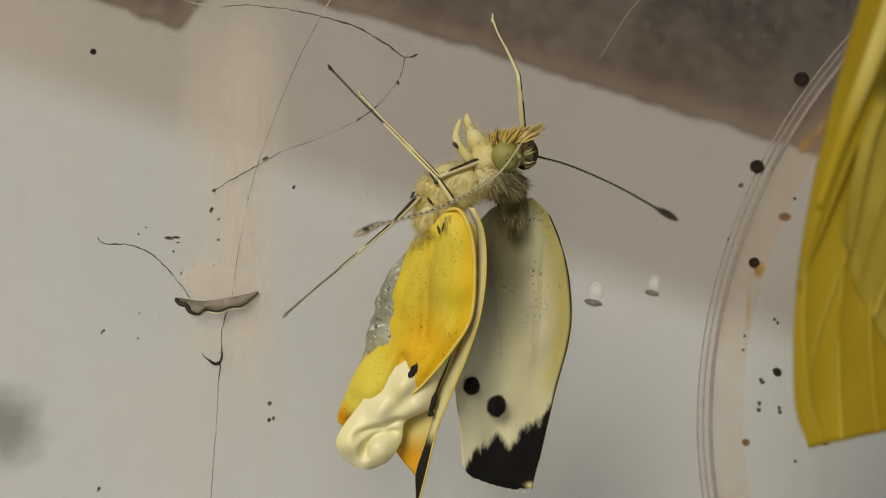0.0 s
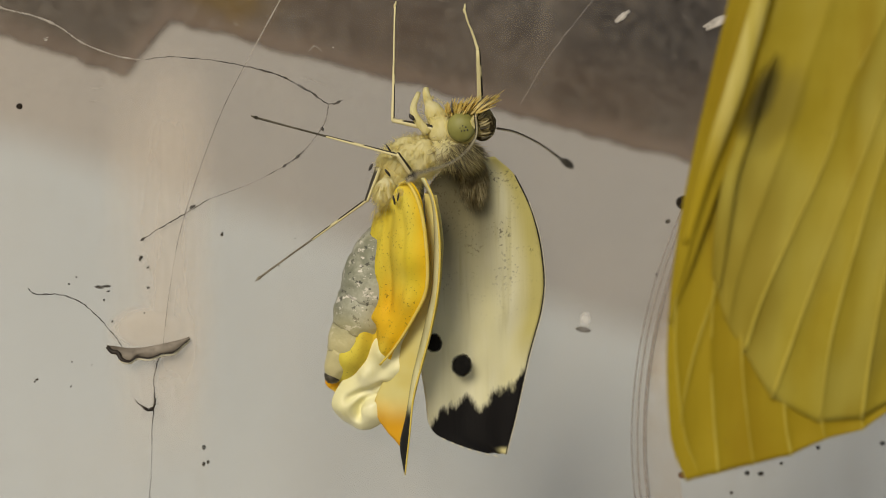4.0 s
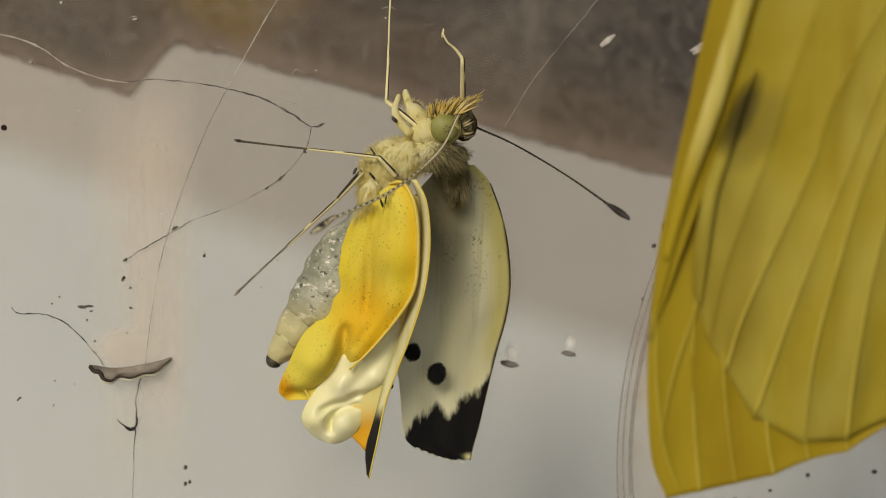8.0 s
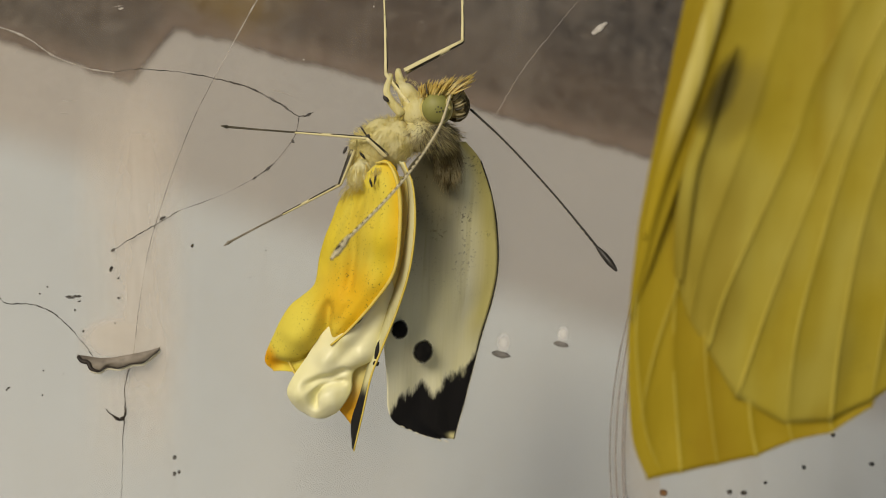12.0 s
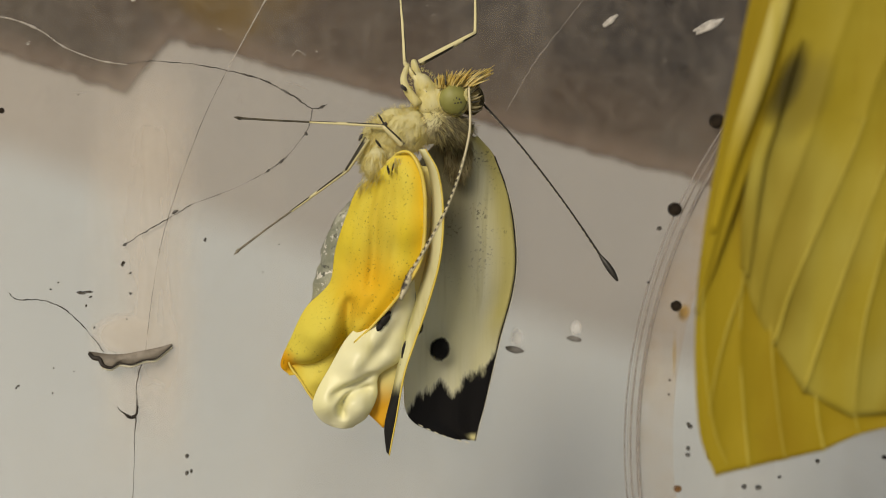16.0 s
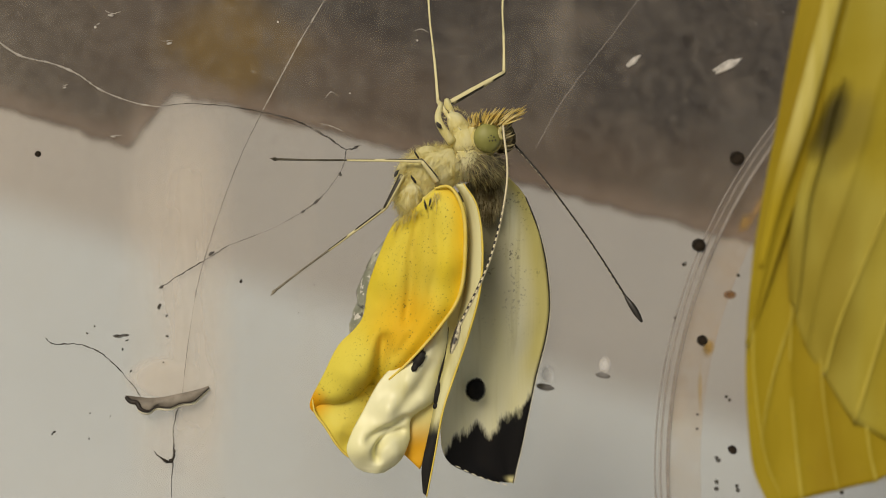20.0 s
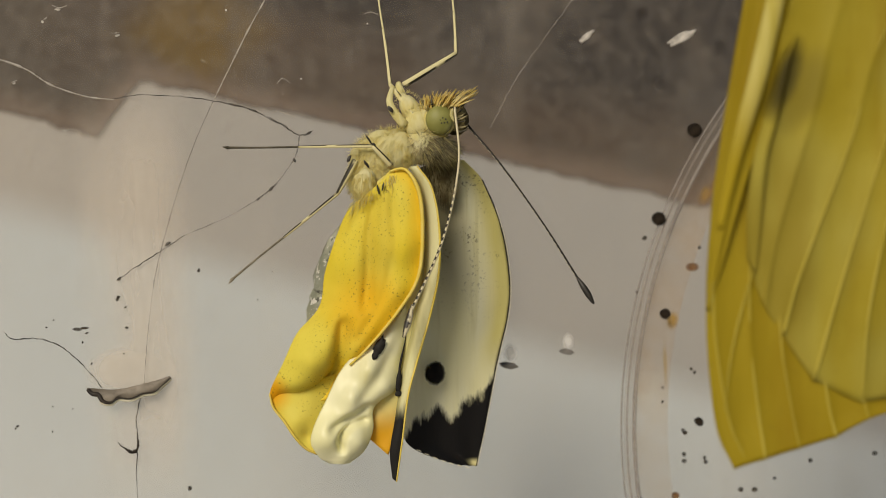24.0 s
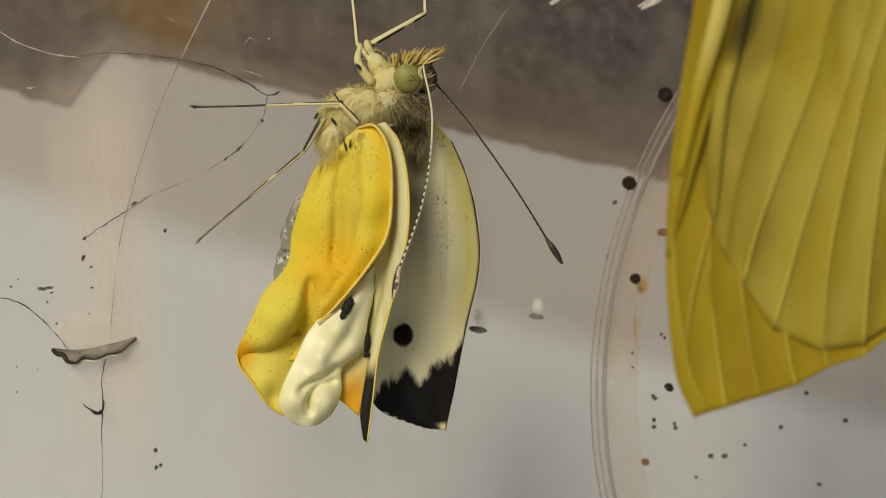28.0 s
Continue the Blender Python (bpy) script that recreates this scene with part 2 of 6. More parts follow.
def board_material():
    m = Mat("brown and slate board")
    x, z = m.axis(0), m.axis(2)
    # the slate band lies above the brown one, along the same slant
    d = m.math("ADD", z, m.math("MULTIPLY", x, 0.33))
    n = m.noise(45, 4)
    d = m.math("ADD", d, m.math("MULTIPLY", m.math("SUBTRACT", n, 0.5), 0.012))
    c = m.mix(m.span(d, 0.016, 0.024), (0.080, 0.058, 0.043), (0.037, 0.032, 0.030))
    olive = m.span(m.math("ADD", m.math("ABSOLUTE", m.math("ADD", x, 0.0142)), m.math("ABSOLUTE", m.math("SUBTRACT", z, 0.0195))), 0.003, 0.0115, 1, 0)
    c = m.mix(m.math("MULTIPLY", olive, 0.95), c, (0.150, 0.092, 0.018))
    dusty = m.math("MULTIPLY", m.span(m.noise(70, 5, stretch=(1.5, 1, 0.6)), 0.5, 0.72), 0.5)
    c = m.mix(dusty, c, (0.115, 0.098, 0.082))
    # greyer and paler to one side
    c = m.mix(m.span(x, -0.020, -0.034, 0, 0.75), c, m.mix(m.span(m.noise(900, 4), 0.4, 0.65), (0.085, 0.070, 0.055), (0.13, 0.11, 0.088)))
    c = m.mix(m.span(m.noise(160, 5), 0.45, 0.75), c, (0.095, 0.078, 0.064))
    right = m.math("SUBTRACT", z, m.math("ADD", m.math("MULTIPLY", x, -0.26497), 0.00955))
    left = m.math("SUBTRACT", z, m.math("ADD", m.math("MULTIPLY", x, -0.33202), 0.00075))
    step = m.math("SUBTRACT", m.math("ADD", m.math("MULTIPLY", z, 0.75703), -0.0319), x)
    fray = m.math("MULTIPLY", m.math("SUBTRACT", m.noise(300, 5), 0.5), 0.0020)
    edge = m.math("ADD", m.math("MAXIMUM", right, m.math("MINIMUM", left, step)), fray)
    # the colour turns to a warm tan towards the edge
    c = m.mix(m.span(edge, 0.0, 0.0035, 0.5, 0), c, (0.26, 0.19, 0.145))
    m.set(c, 0.6, spec=0.3)
    return m.see_through(m.span(edge, -0.0004, 0.0005)).m


def setting():
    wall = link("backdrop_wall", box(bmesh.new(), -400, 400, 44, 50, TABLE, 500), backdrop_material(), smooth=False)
    tagged(wall, "pale grey painted wall behind the clear plastic", "wall", kind="structure")
    # the dark board: a slanting lower edge with a step in it
    edge = [(-37.1, 12.4), (-33.8, 11.3), (-28.3, 9.5), (-26.2, 9.6), (-24.0, 12.6), (-22.0, 15.1), (-16.5, 14.1), (-10.7, 12.7), (-1.1, 10.5), (10.0, 7.7), (20.1, 4.5), (29.9, 1.9), (38.7, -0.5), (53.9, -4.8)]
    bm = bmesh.new()
    edge = [(x + 2.5, z - 5) for x, z in edge]
    pts = [(-300, edge[0][1] + 60), *edge, (300, edge[-1][1] - 70), (300, 260), (-300, 260)]
    bm.faces.new([bm.verts.new((x * MM, 43.7 * MM, z * MM)) for x, z in pts])
    board = link("backdrop_board", bm, board_material(), smooth=False)
    tagged(board, "dark brown and slate board with a stepped lower edge", "board", kind="structure")
    m = plain("grey table top", (0.30, 0.29, 0.27), (0.38, 0.36, 0.34), 40)
    table = link("floor", box(bmesh.new(), -400, 400, -600, 46, TABLE - 20, TABLE), m, smooth=False)
    tagged(table, "plain grey table top under the plastic box", "table top", kind="structure")


def clear_plastic():
    m = Mat("clear plastic")
    x, z = m.axis(0), m.axis(2)
    grain = m.math("MULTIPLY", m.span(m.noise(900, 5), 0.40, 0.75), m.span(z, 0.002, 0.010, 0.015, 0.05))
    haze = m.math("MULTIPLY", m.span(m.noise(70, 5), 0.42, 0.75), 0.045)
    streak = m.math("MULTIPLY", m.span(m.noise(120, 4, stretch=(1.6, 1, 0.12)), 0.5, 0.8), 0.05)
    scuff = m.math("MULTIPLY", m.span(m.noise(2600, 3, stretch=(0.6, 1, 1.2)), 0.66, 0.80), m.math("MULTIPLY", m.span(z, 0.006, 0.014), 0.26))
    # dried smear round the torn spot, with runs above and below it
    dx = m.math("ABSOLUTE", m.math("ADD", x, 0.0225))
    dx = m.math("ADD", dx, m.math("MULTIPLY", m.noise(160, 3, stretch=(1, 1, 0.35)), 0.003))
    smear = m.math("MULTIPLY", m.span(dx, 0.002, 0.0065, 1, 0), m.span(m.math("ABSOLUTE", m.math("ADD", z, 0.004)), 0.006, 0.019, 1, 0))
    smear = m.math("MULTIPLY", smear, m.span(m.noise(90, 4, stretch=(1.5, 1, 0.3)), 0.3, 0.65, 0.12, 0.5))
    blob = m.math("ADD", m.math("POWER", m.math("MULTIPLY", m.math("ADD", x, 0.02355), 1 / 0.0032), 2), m.math("POWER", m.math("MULTIPLY", m.math("ADD", z, 0.00953), 1 / 0.0019), 2))
    smear = m.math("MAXIMUM", smear, m.span(blob, 0.1, 1.5, 0.45, 0))
    m.set((0.72, 0.64, 0.54), 0.35, spec=0.35)
    f = m.math("ADD", m.math("ADD", m.math("ADD", haze, grain), streak), m.math("ADD", scuff, smear))
    return m.see_through(m.math("ADD", f, 0.015)).m


def box_wall():
    ob = new("plastic_box_wall")
    tagged(ob, "scratched clear plastic box wall with a moulded round rim", "box wall", kind="structure")
    part("panel", box(bmesh.new(), -110, 120, 0.25, 1.4, TABLE, 90), clear_plastic(), ob, "clear scratched panel", False)
    rim = Mat("moulded clear rim")
    rim.set((0.33, 0.29, 0.26), 0.3, spec=0.5)
    rim = rim.see_through(0.45).m
    cx, cz = 61.17, -18.94
    for r, w in ((44.77, 0.09), (44.27, 0.08), (43.62, 0.19)):
        pts = [(cx - r * math.cos(a), 0.3, cz + r * math.sin(a)) for a in [radians(-50 + 3 * k) for k in range(36)]]
        part("rim_ridge", tube(bmesh.new(), pts, [w, w], 6, 120), rim, ob)
    # the pale hollow between the ridges
    hollow = Mat("pale rim hollow")
    hollow = hollow.set((0.62, 0.56, 0.50), 0.3).see_through(0.13, (0.93, 0.91, 0.89)).m
    bm = bmesh.new()
    rings = [[bm.verts.new(Vector((cx - r * math.cos(radians(-45 + 1.7 * k)), 0.12, cz + r * math.sin(radians(-45 + 1.7 * k)))) * MM) for r in (44.65, 43.77)] for k in range(60)]
    for p, q in zip(rings, rings[1:]):
        bm.faces.new((p[0], p[1], q[1], q[0]))
    part("rim_hollow", bm, hollow, ob, "pale hollow between the ridges", False)
    # peach-coloured dried stain inside the rim
    band = Mat("peach stain")
    n = band.noise(260, 4)
    band.set((0.66, 0.50, 0.36), 0.5)
    w = band.math("MULTIPLY", band.span(band.noise(110, 4), 0.25, 0.7), band.span(n, 0.2, 0.75, 0.5, 1.0))
    band = band.see_through(band.math("MULTIPLY", w, 0.28), band.mix(w, (0.99, 0.97, 0.95), (0.94, 0.80, 0.64))).m
    bm = bmesh.new()
    rings = []
    for k in range(60):
        a = radians(-40 + 1.7 * k)
        rings.append([bm.verts.new(Vector((cx - r * math.cos(a), 1.55, cz + r * math.sin(a))) * MM) for r in (43.27, 42.17, 41.17, 40.17)])
    for p, q in zip(rings, rings[1:]):
        for i in range(3):
            bm.faces.new((p[i], p[i + 1], q[i + 1], q[i]))
    part("stain_band", bm, band, ob, "peach-coloured dried stain along the rim", False)
    return ob


# ---- butterfly on the wall ----
def wing_yellow():
    m = Mat("yellow hind wing scales")
    x, z = m.axis(0), m.axis(2)
    u, v = m.axis(0, "UV"), m.axis(1, "UV")
    base = m.mix(m.span(m.noise(140, 3, stretch=(1.6, 1, 0.6)), 0.35, 0.65), (0.80, 0.64, 0.040), (0.86, 0.74, 0.10))
    # duller down the middle, orange along the front margin, lemon on the folded lobe
    dull = m.math("MULTIPLY", m.span(m.math("ABSOLUTE", m.math("SUBTRACT", u, 0.50)), 0.05, 0.30, 1, 0), m.span(v, 0.15, 0.3))
    base = m.mix(m.math("MULTIPLY", dull, m.span(m.noise(190, 3, stretch=(2.5, 1, 0.3)), 0.3, 0.65, 0.2, 0.75)), base, (0.66, 0.51, 0.055))
    rim = m.math("MULTIPLY", m.span(m.math("ADD", u, m.math("MULTIPLY", m.noise(260, 3), 0.16)), 0.86, 1.08), m.span(v, 0.04, 0.16))
    base = m.mix(m.math("MULTIPLY", rim, 0.8), base, (0.88, 0.56, 0.008))
    lobe = m.math("MULTIPLY", m.span(v, 0.58, 0.70), m.span(u, 0.62, 0.30))
    base = m.mix(m.math("MULTIPLY", lobe, 0.8), base, (0.84, 0.74, 0.10))
    r = m.math("ADD", m.math("POWER", m.math("ADD", x, 0.0042), 2), m.math("POWER", m.math("ADD", z, 0.0108), 2))
    base = m.mix(m.span(m.math("SQRT", r), 0.0008, 0.0042, 0.75, 0), base, (0.90, 0.53, 0.010))
    r = m.math("ADD", m.math("POWER", m.math("ADD", x, 0.01184), 2), m.math("POWER", m.math("ADD", z, 0.01637), 2))
    base = m.mix(m.span(m.math("SQRT", r), 0.0004, 0.0018, 1, 0), base, (0.90, 0.46, 0.01))
    # pale hair-thin scales at the root, dark dust over the blade
    base = m.mix(m.span(v, 0.14, 0.02, 0, 0.55), base, (0.86, 0.78, 0.34))
    dust = m.math("MULTIPLY", m.span(m.noise(5200, 2), 0.60, 0.70), m.span(m.noise(230, 2, stretch=(2, 1, 0.5)), 0.38, 0.60))
    base = m.mix(m.math("MULTIPLY", dust, 0.85), base, (0.11, 0.085, 0.02))
    m.set(base, 0.65, spec=0.16)
    m.bump(m.noise(700, 4, stretch=(2.5, 1, 0.35)), 0.3, 0.0002)
    return m.glow_through((0.92, 0.62, 0.03), 0.2).m


def lobe_yellow():
    m = Mat("lemon wing lobe")
    x, z = m.axis(0), m.axis(2)
    base = m.mix(m.span(m.noise(160, 3), 0.35, 0.65), (0.82, 0.68, 0.07), (0.84, 0.75, 0.14))
    r = m.math("ADD", m.math("POWER", m.math("ADD", x, 0.01184), 2), m.math("POWER", m.math("ADD", z, 0.01637), 2))
    base = m.mix(m.span(m.math("SQRT", r), 0.0004, 0.0020, 1, 0), base, (0.90, 0.46, 0.01))
    dust = m.math("MULTIPLY", m.span(m.noise(5200, 2), 0.60, 0.70), m.span(m.noise(230, 2), 0.45, 0.60))
    base = m.mix(m.math("MULTIPLY", dust, 0.7), base, (0.11, 0.085, 0.02))
    m.set(base, 0.6, spec=0.16)
    m.bump(m.noise(700, 4, stretch=(2.5, 1, 0.35)), 0.3, 0.0002)
    return m.glow_through((0.92, 0.62, 0.03), 0.2).m


def wing_white():
    m = Mat("creamy crumpled wing")
    u = m.axis(0, "UV")
    c = m.mix(m.span(m.noise(120, 3), 0.35, 0.7), (0.90, 0.865, 0.48), (0.92, 0.90, 0.64))
    c = m.mix(m.span(m.noise(260, 3, stretch=(2, 1, 0.4)), 0.52, 0.85, 0, 0.7), c, (0.76, 0.70, 0.28))
    c = m.mix(m.span(u, 0.86, 1.0, 0, 0.5), c, (0.70, 0.64, 0.20))
    m.set(c, 0.38, spec=0.4)
    m.bump(m.noise(300, 2, stretch=(2, 1, 0.5)), 0.25, 0.0003)
    return m.glow_through((0.84, 0.78, 0.38), 0.10).m


def pocket_material():
    m = Mat("cream fold with orange tip")
    z = m.axis(2)
    c = m.mix(m.span(m.noise(200, 3), 0.35, 0.7), (0.84, 0.79, 0.34), (0.80, 0.70, 0.22))
    c = m.mix(m.span(z, -0.0175, -0.0205), c, (0.86, 0.46, 0.02))
    m.set(c, 0.5, spec=0.3)
    m.bump(m.noise(500, 3, stretch=(2, 1, 0.5)), 0.2, 0.0003)
    return m.glow_through((0.85, 0.65, 0.15), 0.25).m


def wing_strip():
    m = Mat("pale wing margin with a sooty tip")
    z = m.axis(2)
    u = m.axis(0, "UV")
    c = m.mix(m.span(m.noise(300, 3, stretch=(3, 1, 0.4)), 0.4, 0.7), (0.82, 0.79, 0.46), (0.66, 0.61, 0.30))
    c = m.mix(m.span(u, 0.35, 0.10, 0, 0.6), c, (0.42, 0.38, 0.12))
    zz = m.math("ADD", z, m.math("MULTIPLY", m.noise(900, 3, stretch=(1, 1, 0.25)), 0.002))
    c = m.mix(m.span(zz, -0.0165, -0.0182), c, (0.022, 0.021, 0.02))
    m.set(c, 0.5, spec=0.25)
    return m.glow_through(c, 0.2).m


def far_wing():
    m = Mat("white wing with black tip")
    x, z = m.axis(0), m.axis(2)
    c = m.mix(m.span(m.noise(130, 3, stretch=(2, 1, 0.5)), 0.35, 0.7), (0.87, 0.84, 0.52), (0.90, 0.88, 0.64))
    # yellow flush along the front margin, dark dust in clusters near the root
    u, v = m.axis(0, "UV"), m.axis(1, "UV")
    band = m.math("MULTIPLY", m.span(m.math("ADD", u, m.math("MULTIPLY", m.noise(300, 3, stretch=(1, 1, 0.2)), 0.10)), 0.80, 0.99), m.span(v, 0.70, 0.50))
    c = m.mix(m.math("MULTIPLY", band, 0.8), c, (0.62, 0.55, 0.14))
    streak = m.math("MULTIPLY", m.span(m.noise(420, 3, stretch=(2.5, 1, 0.15)), 0.52, 0.75), m.span(v, 0.80, 0.45, 0, 0.5))
    c = m.mix(streak, c, (0.62, 0.58, 0.26))
    dust = m.math("MULTIPLY", m.span(m.noise(4200, 3), 0.56, 0.66), m.span(m.noise(420, 3), 0.46, 0.60))
    dust = m.math("MULTIPLY", dust, m.span(v, 0.52, 0.16))
    c = m.mix(m.math("MULTIPLY", dust, 0.75), c, (0.10, 0.09, 0.05))
    # shade between the wings, painted into the colour at the inner root
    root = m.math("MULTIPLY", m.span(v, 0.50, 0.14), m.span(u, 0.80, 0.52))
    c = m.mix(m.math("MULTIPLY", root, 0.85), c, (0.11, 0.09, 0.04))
    # black tip with a toothed inner border
    d = m.math("ADD", z, m.math("MULTIPLY", x, -0.34))
    d = m.math("ADD", d, m.math("MULTIPLY", m.noise(620, 2, stretch=(1, 1, 0.12)), 0.0050))
    d = m.math("ADD", d, m.math("MULTIPLY", m.math("SUBTRACT", m.noise(3000, 2, stretch=(1, 1, 0.3)), 0.5), 0.0016))
    c = m.mix(m.span(d, -0.0178, -0.0188), c, (0.013, 0.012, 0.012))
    c = m.mix(m.math("MULTIPLY", m.span(v, 0.955, 0.985), m.span(u, 0.55, 0.85)), c, (0.74, 0.68, 0.34))
    m.set(c, 0.5, spec=0.25)
    m.bump(m.noise(600, 3, stretch=(3, 1, 0.2)), 0.2, 0.0002)
    return m.glow_through(c, 0.18).m


SOOT = plain("sooty black scales", (0.012, 0.011, 0.011), (0.03, 0.028, 0.025), 1500, 0.7, 0.2)
FUR = Mat("pale yellow fur")
FUR.set(FUR.mix(FUR.span(FUR.noise(500, 3), 0.35, 0.7), (0.86, 0.78, 0.36), (0.92, 0.87, 0.54)), 0.8, spec=0.1)
FUR = FUR.glow_through((0.95, 0.88, 0.46), 0.6).m
FUR_GREY = Mat("grey brown fur")
FUR_GREY.set(FUR_GREY.mix(FUR_GREY.span(FUR_GREY.noise(900, 3), 0.3, 0.65), (0.13, 0.10, 0.045), (0.66, 0.58, 0.34)), 0.7, spec=0.2)
FUR_GREY = FUR_GREY.glow_through((0.55, 0.46, 0.22), 0.35).m
GOLD = Mat("golden hair")
GOLD.set(GOLD.mix(GOLD.span(GOLD.noise(800, 3), 0.35, 0.7), (0.74, 0.58, 0.15), (0.90, 0.80, 0.40)), 0.6, spec=0.25)
GOLD = GOLD.glow_through((0.85, 0.65, 0.15), 0.4).m
SKIN = Mat("pale yellow furry skin")
SKIN_GRAIN = SKIN.noise(1500, 4, stretch=(1.4, 1, 0.45), rough=0.7)
SKIN.set(SKIN.mix(SKIN.span(SKIN.noise(350, 3), 0.3, 0.7), SKIN.mix(SKIN.span(SKIN_GRAIN, 0.35, 0.65), (0.76, 0.68, 0.28), (0.87, 0.80, 0.42)), SKIN.mix(SKIN.span(SKIN_GRAIN, 0.3, 0.6), (0.82, 0.76, 0.38), (0.91, 0.87, 0.56))), 0.85, spec=0.1)
SKIN.bump(SKIN_GRAIN, 0.5, 0.0003)
SKIN = SKIN.glow_through((0.92, 0.84, 0.42), 0.3).m
EYE = Mat("green compound eye")
EYE.set(EYE.mix(EYE.span(EYE.noise(600, 2), 0.35, 0.65), (0.22, 0.215, 0.055), (0.29, 0.285, 0.085)), 0.5, spec=0.35)
EYE = EYE.bump(EYE.noise(9000, 1), 0.2, 0.00004).m
LEG = Mat("pale leg with a dark streak")
LEG_STREAK = LEG.math("MULTIPLY", LEG.span(LEG.axis(1), 0.00002, 0.00005), LEG.span(LEG.noise(700, 2, stretch=(0.6, 1, 0.6)), 0.35, 0.45))
LEG.set(LEG.mix(LEG_STREAK, (0.72, 0.65, 0.36), (0.035, 0.03, 0.02)), 0.5, spec=0.3)
LEG = LEG.m
LEG_GREY = plain("greyish leg", (0.10, 0.088, 0.06), (0.30, 0.265, 0.19), 900, 0.5)
LEG_DARK = plain("dark leg", (0.025, 0.022, 0.014), (0.11, 0.095, 0.06), 900, 0.5)
BLACK = plain("black horn", (0.015, 0.014, 0.012), (0.05, 0.045, 0.04), 900, 0.45)
ORANGE_EDGE = plain("yellow wing margin", (0.72, 0.55, 0.07), (0.78, 0.62, 0.15), 700, 0.5)


def ringed_antenna(far=False):
    m = Mat("ringed black and white antenna")
    z, side = m.axis(2), m.axis(0, "Normal")
    band = m.math("SINE", m.math("MULTIPLY", z, 2 * math.pi / 0.00052))
    if far:
        # black, with a row of pale dashes along one side
        pale = m.math("MULTIPLY", m.span(band, -0.5, 0.0), m.span(side, 0.0, -0.45))
        c = m.mix(pale, (0.02, 0.018, 0.016), (0.72, 0.66, 0.48))
    else:
        # pale, with a dark line that breaks into dashes further out
        dash = m.math("MULTIPLY", m.span(band, 0.2, -0.2), m.span(side, 0.8, 0.4))
        line = m.span(side, -0.35, -0.6)
        dark = m.math("MAXIMUM", m.math("MULTIPLY", dash, m.span(z, 0.005, 0.008)), line)
        c = m.mix(dark, (0.66, 0.59, 0.38), (0.014, 0.012, 0.010))
    m.set(c, 0.5, spec=0.3)
    return m.m


def abdomen_material():
    m = Mat("grey green abdomen")
    n = m.noise(420, 5)
    c = m.mix(m.span(n, 0.35, 0.65), (0.22, 0.23, 0.165), (0.46, 0.46, 0.36))
    c = m.mix(m.span(m.noise(1700, 4), 0.58, 0.64, 0, 0.85), c, (0.06, 0.06, 0.05))
    c = m.mix(m.span(m.noise(1500, 3, stretch=(1, 1, 1.6)), 0.58, 0.64, 0, 0.8), c, (0.78, 0.74, 0.66))
    c = m.mix(m.span(m.axis(2), -0.0085, -0.0125), c, (0.55, 0.50, 0.26))
    m.set(c, 0.45, spec=0.4)
    return m.bump(m.noise(900, 4), 0.4, 0.0004).m


def face_material():
    m = Mat("brown striped face")
    n = m.noise(1300, 3, stretch=(0.25, 1, 1))
    c = m.mix(m.span(n, 0.42, 0.58), (0.05, 0.038, 0.016), (0.46, 0.38, 0.17))
    return m.set(c, 0.8, spec=0.15).bump(n, 0.5, 0.0003).m


RNG = random.Random(5)
ROOT = Vector((-2.04, -5.50, 5.54))
# where the legs join the body, and the joints and feet at rest, millimetres from the body's middle
LEGS = {
    "middle_leg": ((-1.74, -2.00, -0.03), (-3.07, -2.50, 1.49), (-13.11, 4.90, 1.82)),
    "hind_leg": ((-4.21, -1.00, 0.46), (-5.62, -1.00, -1.99), (-13.34, 5.10, -8.45)),
    "fore_leg": ((0.71, -1.00, 3.05), (-0.95, 0.50, 6.11), (-0.83, 4.90, 14.84)),
    "far_fore_leg": ((0.24, 1.50, 6.04), (4.65, 2.30, 8.44), (5.31, 4.90, 14.98)),
}
ABDOMEN = Vector((-1.88, 1.50, -1.30))
NEAR_HINGE = Vector((-0.70, -1.50, -0.42))
FAR_HINGE = Vector((3.68, 0.50, -0.37))
FEELER = Vector((3.37, -2.10, 4.12))
FAR_FEELER = Vector((5.01, 0.90, 2.80))


